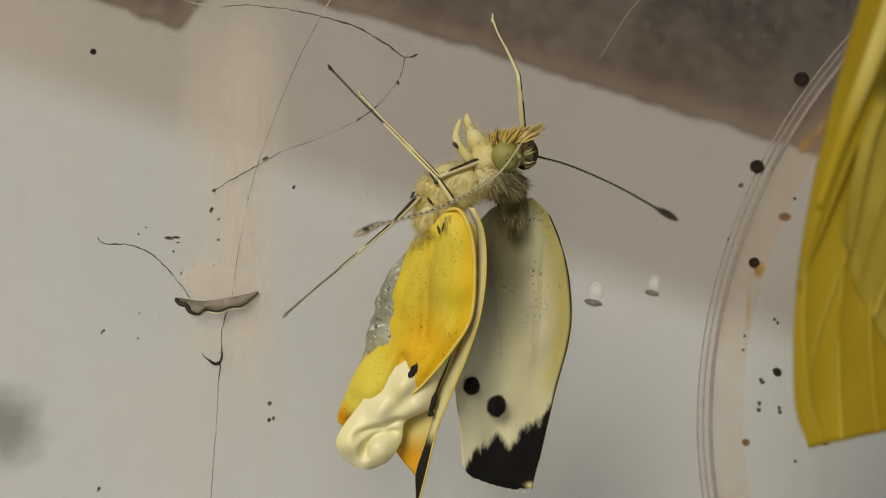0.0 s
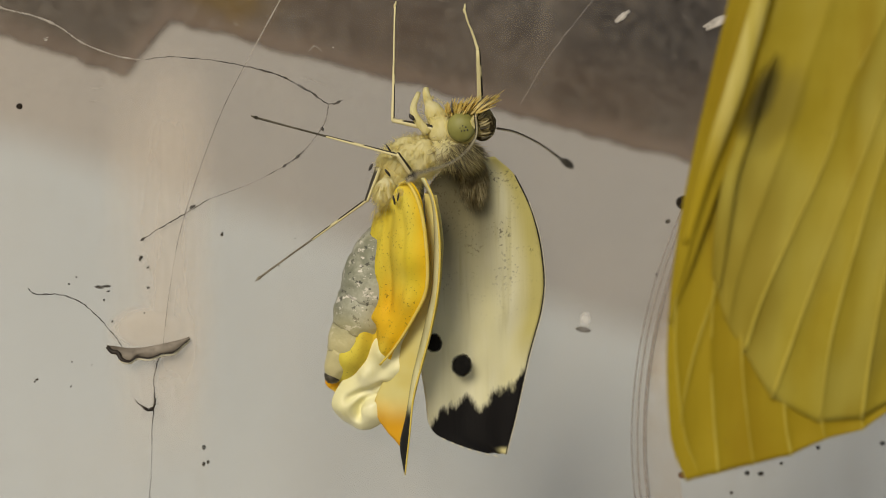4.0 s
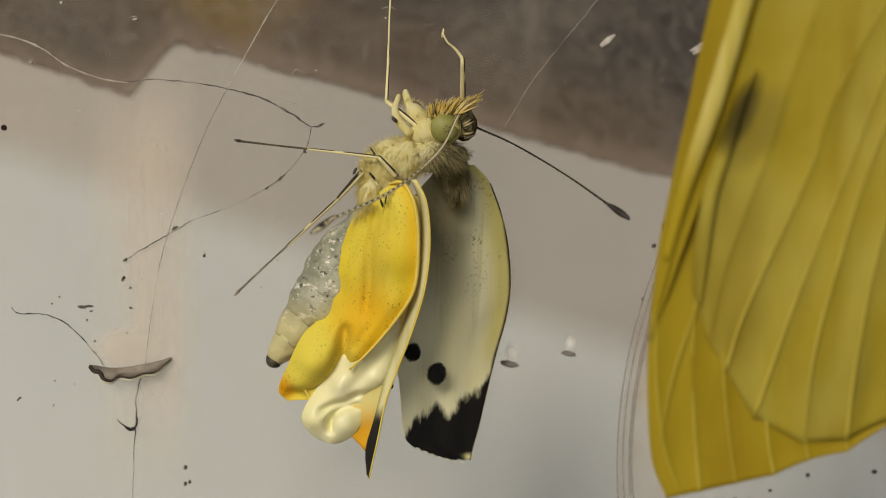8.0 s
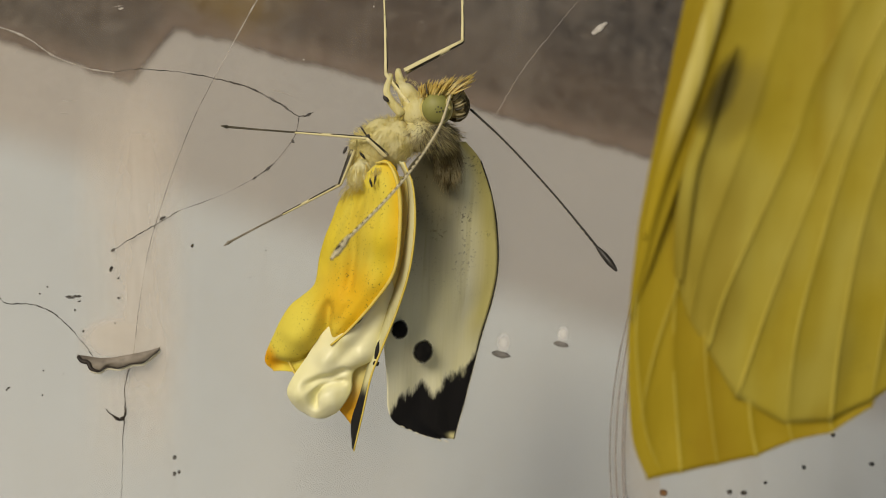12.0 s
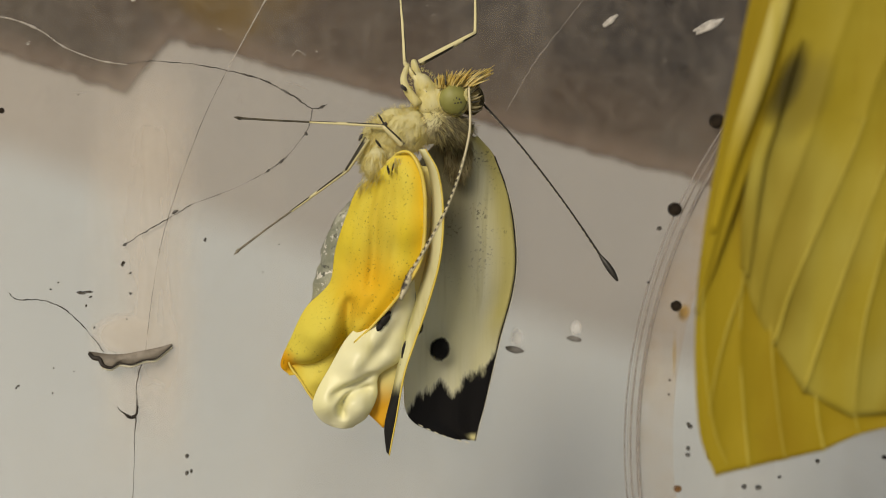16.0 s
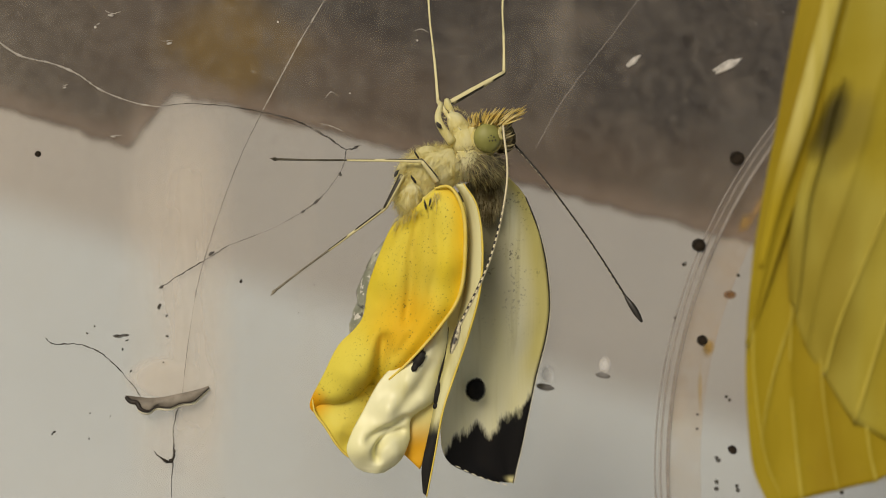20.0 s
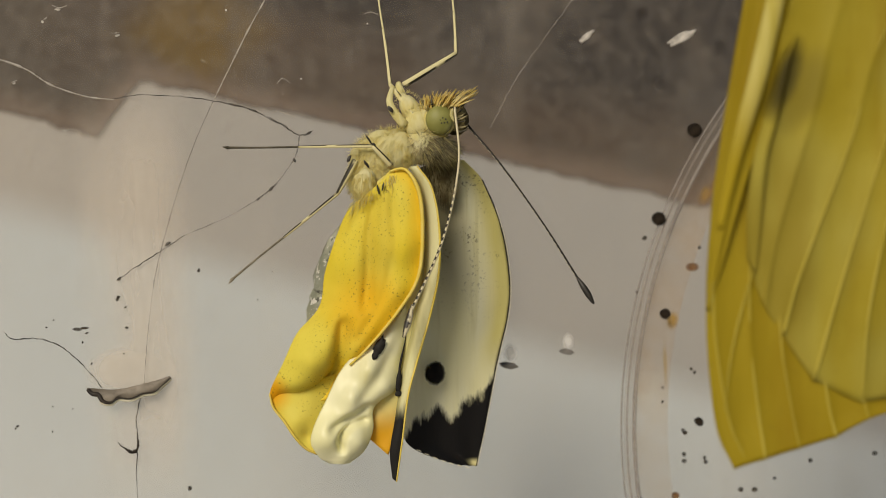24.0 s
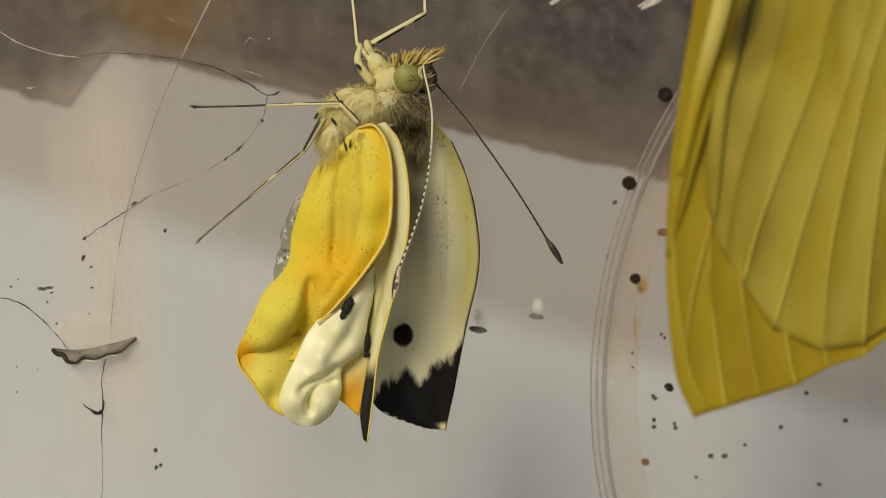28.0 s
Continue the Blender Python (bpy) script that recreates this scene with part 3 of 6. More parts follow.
def butterfly():
    root = new("butterfly")
    root.location = ROOT * MM
    tagged(root, "freshly hatched white butterfly with crumpled yellow wings clinging to plastic", "butterfly")

    # thorax and its fur
    bm = ball(bmesh.new(), (-1.64, 0.00, 0.84), (2.7, 1.8, 1.75), 30, (0, -10, 0), 0.2)
    ball(bm, (-2.91, -0.00, -0.96), (1.7, 1.5, 1.9), 26, (0, 0, 0), 0.2, 3)
    ball(bm, (1.04, 0.00, 1.35), (1.7, 1.7, 1.5), 18, (0, 0, 0), 0.08, 5)
    thorax = part("thorax", bm, SKIN, root, "pale yellow furry thorax")
    bm = bmesh.new()
    tuft(bm, shell_roots((-1.64, 0.00, 0.84), (2.7, 1.8, 1.75), 1500, RNG, (0, -10, 0), lambda d: -0.75 < d.y < 0.5), (-0.35, -0.25, -0.5, 0.35), 0.6, 0.013, RNG, 0.5)
    tuft(bm, shell_roots((-2.91, -0.00, -0.96), (1.7, 1.5, 1.9), 900, RNG, (0, 0, 0), lambda d: -0.5 < d.y < 0.5), (-0.3, -0.2, -0.8, 0.4), 0.65, 0.016, RNG, 0.5)
    tuft(bm, shell_roots((-1.66, -0.10, 0.84), (2.7, 1.85, 1.75), 420, RNG, (0, -10, 0), lambda d: d.y < -0.3), (-0.5, -0.1, -0.8, 0.75), 0.9, 0.014, RNG, 0.35)
    tuft(bm, shell_roots((-2.93, -0.10, -0.96), (1.7, 1.55, 1.9), 260, RNG, (0, 0, 0), lambda d: d.y < -0.3), (-0.5, -0.1, -0.8, 0.75), 0.8, 0.014, RNG, 0.35)
    part("fur", bm, FUR, thorax)
    bm = bmesh.new()
    tuft(bm, shell_roots((1.96, -0.20, 1.13), (1.7, 1.9, 1.0), 650, RNG, (0, 0, 0), lambda d: d.y < 0.6), (0.25, -0.3, -0.75, 0.6), 1.0, 0.024, RNG, 0.55)
    tuft(bm, shell_roots((1.03, -0.70, 1.67), (1.2, 1.4, 1.0), 250, RNG, (0, 0, 0), lambda d: d.y < 0.6), (0.1, -0.5, -0.6, 0.5), 0.7, 0.024, RNG, 0.6)
    tuft(bm, shell_roots((2.15, -0.40, 1.05), (1.4, 1.7, 1.1), 300, RNG, (0, 0, 0), lambda d: d.y < 0.2), (0.45, -0.15, -0.80, 0.85), 1.0, 0.026, RNG, 0.3)
    part("collar", bm, FUR_GREY, thorax, "grey-brown collar of long hair")
    bm = bmesh.new()
    tuft(bm, shell_roots((2.05, -0.50, 1.15), (1.5, 1.75, 1.1), 260, RNG, (0, 0, 0), lambda d: d.y < 0.1), (0.50, -0.15, -0.75, 0.85), 1.1, 0.022, RNG, 0.3)
    part("collar_hair", bm, FUR, thorax, "pale hairs in the collar")
    bm = bmesh.new()
    tuft(bm, shell_roots((2.05, -0.50, 1.20), (1.5, 1.8, 1.05), 200, RNG, (0, 0, 0), lambda d: d.y < 0.1), (0.50, -0.2, -0.70, 0.8), 1.2, 0.026, RNG, 0.35)
    part("dark_hair", bm, LEG_DARK, thorax, "dark hairs in the collar")
    # the back, seen in the gap between the wings
    bm = ball(bmesh.new(), (2.91, 1.10, -0.81), (1.1, 0.8, 2.2), 18, (0, -4, 0), 0.06, 8)
    back = part("back", bm, plain("brown back", (0.13, 0.105, 0.045), (0.27, 0.22, 0.095), 600, 0.8), thorax, "dark brown back between the wings")
    bm = bmesh.new()
    tuft(bm, shell_roots((2.95, 1.00, -0.60), (1.0, 1.0, 2.0), 900, RNG, (0, 0, 0), lambda d: d.y < 0.4), (0.05, -0.2, -1.0, 0.85), 1.2, 0.022, RNG, 0.2)
    part("back_fur", bm, FUR_GREY, back)
    # the furry flank that laps over the wing root
    flank = part("flank", ball(bmesh.new(), (-3.80, -2.15, -1.25), (0.80, 0.65, 1.10), 22, (0, 18, 0), 0.2, 4), SKIN, thorax, "pale furry flank over the wing root")
    bm = bmesh.new()
    tuft(bm, shell_roots((-3.80, -2.15, -1.25), (0.80, 0.65, 1.10), 520, RNG, (0, 18, 0), lambda d: d.y < 0.4), (-0.25, -0.2, -1.0, 0.7), 0.6, 0.014, RNG, 0.35)
    part("flank_fur", bm, FUR, flank)
    # pale hip joints that carry the fore legs
    part("hip", tube(bmesh.new(), [(1.04, -0.70, 1.89), (0.28, -0.50, 3.65), (-0.26, 0.50, 5.65), (-0.28, 0.90, 6.20)], [0.74, 0.46, 0.30, 0.2], 14, 16), SKIN, thorax, "pale joint of the fore leg")
    part("hip", tube(bmesh.new(), [(-0.28, -0.90, 2.92), (-1.07, -0.90, 3.97), (-1.30, -0.50, 4.86), (-0.86, 0.30, 5.92)], [0.38, 0.32, 0.26, 0.17], 12, 14), SKIN, thorax, "pale joint of the fore leg")
    for c, r, tn in (((-1.43, -1.40, 4.18), (0.16, 0.12, 0.3), -40), ((-3.29, -2.00, 1.97), (0.07, 0.1, 0.42), -30), ((-2.99, -2.10, 1.54), (0.2, 0.15, 0.16), 0), ((-4.77, -1.50, 0.60), (0.12, 0.1, 0.3), 30), ((-3.51, -1.80, 0.13), (0.1, 0.1, 0.35), -35), ((-3.05, -3.75, -1.76), (0.09, 0.1, 0.36), -10), ((-2.72, -3.90, -1.55), (0.07, 0.1, 0.34), 15)):
        part("dark_joint", ball(bmesh.new(), c, r, 10, (0, tn, 0), 0.3), BLACK, thorax, "small dark joint mark")

    # head
    bm = ball(bmesh.new(), (2.16, -0.50, 3.19), (1.4, 1.45, 1.45), 20, (0, 0, 0), 0.06, 2)
    ball(bm, (0.82, -0.50, 2.90), (1.15, 1.0, 1.1), 16, (0, 25, 0), 0.06, 4)
    ball(bm, (0.51, -0.10, 3.90), (0.80, 0.8, 1.5), 16, (0, -28, 0), 0.08, 6)
    head = part("head", bm, SKIN, root, "furry pale yellow head")
    eye = part("eye", ball(bmesh.new(), (2.26, -1.60, 3.23), (1.06, 0.75, 1.16), 28), EYE, head, "pale green compound eye")
    for dx, dz in ((0.0, 0.12), (0.22, 0.02), (-0.2, -0.02), (0.1, -0.24), (-0.12, -0.25), (0.33, -0.2)):
        c = Vector((2.26, -1.60, 3.23)) + Vector((dx + 0.12, -0.72, dz))
        part("pupil", ball(bmesh.new(), c, (0.065, 0.03, 0.07), 8), BLACK, eye)
    part("eye_ring", tube(bmesh.new(), [Vector((2.31, -1.40, 3.24)) + Vector((1.12 * math.cos(a), 0.0, 1.22 * math.sin(a))) for a in [k * math.pi / 12 for k in range(25)]], [0.12, 0.12], 6, 60), FUR, head, "pale hair round the eye")
    part("far_eye", ball(bmesh.new(), (2.50, 0.80, 3.84), (1.0, 0.75, 1.1), 20), EYE, head)
    bm, dark = bmesh.new(), bmesh.new()
    for k in range(190):
        u = (k + RNG.random()) / 190
        base = Vector((1.18, -1.10, 4.23)).lerp(Vector((3.85, -1.10, 4.32)), u) + Vector((0, RNG.uniform(-0.9, 0.9), RNG.uniform(-0.2, 0.2)))
        a = radians(112 - 84 * u + RNG.uniform(-14, 14))
        d = Vector((math.cos(a), RNG.uniform(-0.45, 0.1), math.sin(a))).normalized()
        long = RNG.uniform(0.6, 1.2) * (0.85 + 0.75 * u * u)
        bend = Vector((0.25, 0, 0.05)) * long
        tube(dark if k % 11 == 2 else bm, [base, base + d * long * 0.5 + bend * 0.3, base + d * long + bend], [0.085, 0.06, 0.008], 5, 7)
    ball(bm, (2.45, -0.80, 4.30), (1.35, 0.85, 0.55), 18, (0, -8, 0), 0.25, 9)
    for k in range(9):
        base = Vector((3.45, -1.30 + 0.10 * k, 4.35 + 0.05 * (k % 3)))
        tube(dark if k in (2, 6) else bm, [base, base + Vector((0.75, -0.05, 0.38 + 0.04 * (k % 4))), base + Vector((1.55 + 0.10 * (k % 3), -0.05, 0.85 + 0.09 * (k % 4)))], [0.12, 0.10, 0.012], 6, 9)
    tagged(part("crest", bm, GOLD, head), "tuft of golden hair on the head", kind="stuff")
    part("dark_bristle", dark, LEG_DARK, head, "dark bristles among the golden hair")
    bm = bmesh.new()
    tuft(bm, shell_roots((0.78, -0.70, 3.06), (1.25, 1.0, 1.3), 420, RNG, (0, 25, 0), lambda d: -0.5 < d.y < 0.5), (-0.2, -0.2, 0.0, 0.4), 0.4, 0.016, RNG, 0.4)
    tuft(bm, shell_roots((0.49, -0.20, 3.95), (1.0, 0.95, 1.75), 260, RNG, (0, -28, 0), lambda d: -0.45 < d.y < 0.5), (-0.1, -0.2, 0.3, 0.4), 0.35, 0.014, RNG, 0.4)
    part("throat_fur", bm, FUR, head)
    bm, dark = bmesh.new(), bmesh.new()
    for k in range(34):
        u = RNG.random()
        base = Vector((3.54, -0.90, 4.34)).lerp(Vector((3.77, -0.70, 2.18)), u) + Vector((0, RNG.uniform(-0.8, 1.2), 0))
        a = radians(42 - 50 * u + RNG.uniform(-18, 18))
        d = Vector((math.cos(a), RNG.uniform(-0.4, 0.1), math.sin(a))).normalized()
        long = RNG.uniform(0.6, 1.05)
        tube(dark if k % 2 else bm, [base, base + d * long * 0.5, base + d * long + Vector((0, 0, 0.12))], [0.10, 0.08, 0.012], 5, 6)
    part("palp", bm, FUR_GREY, head, "bristly brown palps")
    part("dark_bristle", dark, LEG_DARK, head, "dark bristles on the face")
    bm = ball(bmesh.new(), (3.88, 0.10, 3.24), (1.05, 1.3, 1.3), 14, (0, 0, 0), 0.1)
    part("face", bm, face_material(), head, "brown furry face")
    part("feeler_socket", tube(bmesh.new(), [(3.47, -1.70, 4.13), (3.10, -2.00, 3.62), (3.32, -2.10, 3.09)], [0.12, 0.16, 0.12], 8, 10), FUR, head)

    # near hind wing, yellow, its lower lobe still folded
    left = [(-3.06, -2.50, -2.01), (-5.01, -2.10, -3.02), (-6.17, -1.80, -5.26), (-7.13, -1.70, -7.75), (-7.74, -1.90, -10.33), (-9.55, -2.35, -12.00), (-10.80, -2.50, -14.20), (-11.88, -2.10, -16.50), (-11.30, -2.00, -17.55)]
    right = [(-2.92, -2.90, -1.09), (-1.35, -3.40, -0.15), (-0.18, -4.10, -1.21), (0.03, -4.50, -4.23), (-0.45, -4.50, -8.19), (-2.02, -4.30, -10.63), (-4.21, -3.80, -13.10), (-5.90, -2.50, -15.30), (-7.60, -1.90, -17.40)]
    lumps = [((-8.91, -2.50, -13.92), 1.5, 0.8), ((-10.18, -2.50, -15.77), 1.0, 0.5), ((-9.98, -2.50, -18.70), 0.8, 0.4), ((-7.62, -2.50, -18.04), 0.6, 0.3), ((-7.49, -2.50, -10.85), 0.8, -0.35), ((-5.79, -2.50, -7.36), 1.2, 0.4), ((-1.68, -2.50, -5.89), 1.4, 0.45), ((-2.27, -2.50, -9.27), 1.0, 0.35), ((-4.56, -2.50, -12.10), 0.9, 0.3)]
    lumps += groove([(-6.15, -2.50, -11.36), (-6.52, -2.50, -13.67), (-7.12, -2.50, -15.53), (-8.54, -2.50, -16.83), (-10.96, -2.50, -17.06)], 0.55, 1.3)
    lumps += groove([(-3.16, -2.50, -2.43), (-3.79, -2.50, -4.94), (-4.02, -2.50, -7.89), (-4.48, -2.50, -10.41)], 0.5, 0.6)
    lumps += groove([(-1.94, -2.50, -2.06), (-2.11, -2.50, -5.87), (-3.23, -2.50, -9.63), (-5.45, -2.50, -12.89)], 0.35, 0.2)
    lumps += groove([(-4.14, -2.50, -3.23), (-5.46, -2.50, -5.69), (-6.47, -2.50, -9.01)], 0.4, 0.25)
    hind = part("hind_wing", sheet(left, right, 52, 110, 0.16, 0.75, 0.2, 0.5, 0.03, 5, 1, lumps), wing_yellow(), root, "yellow dusted hind wing with a folded orange-tipped lobe")
    part("margin", tube(bmesh.new(), [(-2.07, -3.50, -0.37), (-0.91, -4.10, -0.30), (-0.09, -4.55, -1.92), (0.02, -4.65, -4.65), (-0.48, -4.65, -8.18), (-2.05, -4.45, -10.62), (-4.23, -3.95, -13.08), (-5.91, -3.65, -14.60)], [0.06, 0.16, 0.15, 0.12, 0.08], 6, 50), ORANGE_EDGE, hind, "orange-yellow rolled margin")
    bm = bmesh.new()
    for k in range(170):
        u = RNG.random()
        base = curve_points([(-4.90, -2.25, -2.95), (-3.60, -2.75, -1.95), (-2.60, -3.05, -1.35), (-1.70, -3.45, -0.75)], 40)[int(u * 39)] + Vector((RNG.uniform(-0.3, 0.3), -0.40, RNG.uniform(-0.2, 0.3)))
        tuft(bm, [(base, (0, -0.4, -1))], (-0.75 + 0.9 * u, -0.12, -1.0, 0.9), 1.1, 0.018, RNG, 0.2)
    part("root_hair", bm, FUR, hind, "pale hair over the wing root")
    left = [(-11.60, -1.80, -16.10), (-11.75, -2.00, -17.20), (-11.20, -2.10, -18.30), (-10.10, -2.20, -20.25), (-8.90, -2.10, -21.30)]
    right = [(-6.60, -1.40, -15.60), (-6.50, -1.40, -17.20), (-6.70, -1.45, -18.80), (-7.30, -1.55, -20.30), (-8.20, -1.65, -21.50)]
    lobe = part("wing_lobe", sheet(left, right, 30, 46, 0.16, 0.35, 0.2, 0.5, 0.03, 4, 1, [((-9.98, -2.50, -18.70), 0.8, 0.4), ((-9.30, -2.50, -20.10), 0.6, -0.3)]), lobe_yellow(), root, "lemon-yellow lobe folded under the hind wing")
    part("lobe_margin", tube(bmesh.new(), [(-11.90, -2.20, -16.45), (-11.72, -2.35, -17.50), (-10.98, -2.50, -18.60), (-10.30, -2.60, -19.80), (-9.50, -2.35, -20.85), (-8.62, -2.05, -21.42)], [0.06, 0.1, 0.1, 0.1], 6, 24), ORANGE_EDGE, lobe, "thin curled yellow edge")

    # near fore wing: creamy swollen crumple, pocket, and the narrow front strip
    left = [(-2.06, -2.30, -11.45), (-4.60, -2.85, -13.40), (-6.50, -3.25, -15.10), (-7.90, -3.50, -17.40), (-8.90, -3.70, -19.10), (-9.20, -3.70, -20.30), (-8.60, -3.50, -21.50), (-7.90, -3.20, -22.10)]
    right = [(-1.17, -2.20, -10.60), (-1.22, -2.40, -12.40), (-1.95, -2.60, -14.80), (-2.40, -2.75, -16.90), (-4.15, -2.90, -18.20), (-4.35, -2.90, -19.90), (-5.20, -3.00, -21.45), (-6.30, -3.05, -22.25)]
    lumps = [((-8.15, -2.50, -20.10), 1.2, 0.75), ((-5.55, -2.50, -20.60), 1.0, 0.7), ((-6.10, -2.50, -17.10), 0.8, 0.45), ((-2.46, -2.50, -13.52), 0.8, 0.3), ((-4.60, -2.50, -15.10), 0.9, 0.4), ((-6.75, -2.50, -21.60), 0.7, 0.3), ((-3.30, -2.50, -16.60), 0.6, 0.3)]
    lumps += groove([(-7.60, -2.50, -19.40), (-6.55, -2.50, -18.87), (-5.76, -2.50, -18.67), (-4.70, -2.50, -18.00)], 0.34, 0.6)
    lumps += groove([(-6.95, -2.50, -21.10), (-7.00, -2.50, -20.30), (-6.70, -2.50, -19.74), (-5.99, -2.50, -19.30), (-4.90, -2.50, -19.05)], 0.30, 0.8)
    lumps += groove([(-2.20, -2.50, -13.10), (-3.60, -2.50, -15.50), (-5.40, -2.50, -17.60)], 0.50, 0.25)
    lumps += groove([(-4.60, -2.50, -13.90), (-6.10, -2.50, -15.80), (-7.20, -2.50, -18.10)], 0.50, 0.12)
    crumple = part("fore_wing", sheet(left, right, 60, 110, 1.0, 0.9, 0.08, 0.4, 0.0, 4, 2, lumps), wing_white(), root, "creamy swollen fore wing still crumpled")
    for c, r, tn in (((-3.70, -3.72, -13.55), (0.36, 0.35, 0.80), 32), ((-4.02, -3.80, -14.12), (0.24, 0.3, 0.42), 30), ((-2.22, -3.05, -16.35), (0.22, 0.15, 0.85), 8), ((-2.32, -3.05, -17.30), (0.26, 0.12, 0.22), 0)):
        part("spot", ball(bmesh.new(), c, r, 12, (0, tn, 0), 0.5, c[0]), SOOT, crumple, "black wing spot")
    part("margin", tube(bmesh.new(), [(-1.20, -2.45, -11.39), (-1.52, -2.50, -13.49), (-2.04, -2.70, -15.37), (-2.30, -2.90, -16.86)], [0.03, 0.06, 0.09, 0.06], 5, 24), SOOT, crumple, "thin sooty margin")
    left = [(-0.50, -2.40, -1.49), (-0.41, -2.50, -4.68), (-1.40, -1.80, -8.92), (-3.60, -1.40, -13.16), (-4.60, -1.50, -16.53), (-5.40, -1.70, -18.60), (-4.98, -1.90, -20.12)]
    right = [(0.58, -2.60, -1.54), (1.03, -2.70, -4.75), (0.67, -2.70, -9.00), (-0.46, -2.40, -13.24), (-1.62, -2.30, -17.04), (-2.27, -2.30, -19.79), (-3.07, -2.30, -22.00)]
    pocket = part("wing_pocket", sheet(left, right, 18, 44, 0.16, 0.3, 0.2, 0.6, 0.05, 3, 3), pocket_material(), root, "cream wing fold with an orange tip")
    left = [(-0.51, -3.10, -0.18), (0.28, -3.10, -1.95), (0.44, -3.20, -4.71), (0.11, -3.10, -8.52), (-0.82, -2.80, -12.32), (-1.77, -2.70, -15.69), (-2.45, -2.70, -19.07), (-3.00, -2.70, -21.60), (-2.88, -2.50, -23.79)]
    right = [(0.01, -3.50, -0.08), (0.92, -4.10, -1.76), (1.30, -4.30, -4.72), (1.11, -4.30, -8.08), (0.32, -3.90, -11.45), (-0.74, -3.50, -14.81), (-1.50, -3.30, -17.34), (-2.07, -3.00, -20.77), (-2.63, -2.70, -24.00)]
    strip = part("wing_edge", sheet(left, right, 12, 60, 0.2, 0.25, 0.1, 0.4, 0.0, 3, 4), wing_strip(), root, "narrow pale fore wing edge with a sooty tip")
    part("margin", tube(bmesh.new(), [Vector(q) + Vector((0, -0.1, 0)) for q in right], [0.05, 0.09, 0.09, 0.08, 0.06], 6, 60), ORANGE_EDGE, strip)

    # far fore wing with the black tip
    spot = fading("feathered sooty spot", (0.008, 0.008, 0.008), (0.014, 0.013, 0.012), 0.33, 1.0, None, 1900, 0.2)
    left = [(1.00, 0.10, -0.30), (-0.30, 0.10, -1.60), (-1.30, 0.10, -3.50), (-1.90, 0.20, -6.00), (-2.15, 0.40, -8.50), (-2.20, 0.60, -11.00), (-2.10, 0.80, -13.20), (-1.90, 1.00, -15.30), (-1.65, 1.30, -17.40), (-1.45, 1.50, -19.40), (-1.30, 1.70, -21.20), (-0.60, 2.00, -22.40), (1.00, 2.40, -23.40), (3.40, 3.15, -24.50)]
    right = [(4.70, 1.20, -0.00), (6.31, 2.00, -1.66), (7.35, 2.60, -3.95), (8.08, 3.00, -6.45), (8.44, 3.30, -8.96), (8.49, 3.50, -11.04), (8.18, 3.60, -13.10), (7.63, 3.60, -14.93), (7.08, 3.60, -16.76), (6.62, 3.60, -18.60), (6.22, 3.65, -20.24), (5.77, 3.70, -22.08), (5.36, 3.70, -23.51), (4.98, 3.60, -24.83)]
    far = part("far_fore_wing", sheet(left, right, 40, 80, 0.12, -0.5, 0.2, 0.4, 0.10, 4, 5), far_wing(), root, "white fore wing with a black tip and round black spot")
    part("margin", tube(bmesh.new(), right[1:], [0.05, 0.07, 0.06, 0.06, 0.05], 6, 50), SOOT, far, "thin dark wing margin")
    part("fringe", tube(bmesh.new(), [Vector(q) + Vector((0.09, 0.02, 0)) for q in right[2:]], [0.03, 0.045, 0.045, 0.04], 5, 50), wing_fringe(), far, "pale fringe of the wing")
    part("spot", ball(bmesh.new(), (1.55, 1.60, -16.63), (0.86, 0.2, 1.0), 48, (0, 10, 0), 0.12), spot, far, "round black wing spot")
    part("spot", ball(bmesh.new(), (-0.64, 0.90, -14.53), (0.70, 0.12, 0.84), 32, (0, 10, 0), 0.14), spot, far, "round black wing spot")
    for k in range(7):
        q = Vector((-0.10, 1.55, -22.62)).lerp(Vector((4.10, 2.95, -24.72)), k / 6) + Vector((0, 0, -0.16 * math.sin(math.pi * k / 6)))
        part("fringe_fleck", ball(bmesh.new(), q, (0.24, 0.06, 0.05), 10, (0, 28, 0)), wing_fringe(), far)

    # abdomen, ringed, hanging behind the wings
    ab = new("abdomen_joint")
    ab.parent = root
    ab.location = ABDOMEN * MM
    ab.name = "abdomen"
    spine = [Vector((0, 0, 0.5)), Vector((-1.5, 0.1, -3.4)), Vector((-3.3, 0.3, -7.4)), Vector((-5.5, 0.4, -11.6)), Vector((-7.2, 0.4, -14.6))]
    line = curve_points(spine, 8)
    mat = abdomen_material()
    for k in range(7):
        a, b = line[k], line[k + 1]
        r = [1.1, 1.45, 2.05, 2.75, 2.5, 1.95, 1.4, 0.7]
        d = b - a
        part("segment", roughen(tube(bmesh.new(), [a - d * 0.08, a + d * 0.3, a + d * 0.7, b + d * 0.06], [r[k] * 0.94, (2 * r[k] + r[k + 1]) / 3 * 1.04, (r[k] + 2 * r[k + 1]) / 3 * 1.04, r[k + 1] * 0.95], 30, 12), 0.16, 1.1, k), mat, ab)
    bm = bmesh.new()
    for k in range(60):
        j = RNG.randrange(1, 7)
        q = line[j].lerp(line[j + 1], RNG.random())
        a = RNG.uniform(-2.6, 0.2)
        n = Vector((math.cos(a) * 0.9, -abs(math.sin(a)) - 0.1, 0.2)).normalized()
        tuft(bm, [(q + n * (2.2 - 0.22 * j), n)], (-0.3, -0.2, -0.8, 0.5), 0.6, 0.022, RNG, 0.5)
    part("hair", bm, FUR, ab)
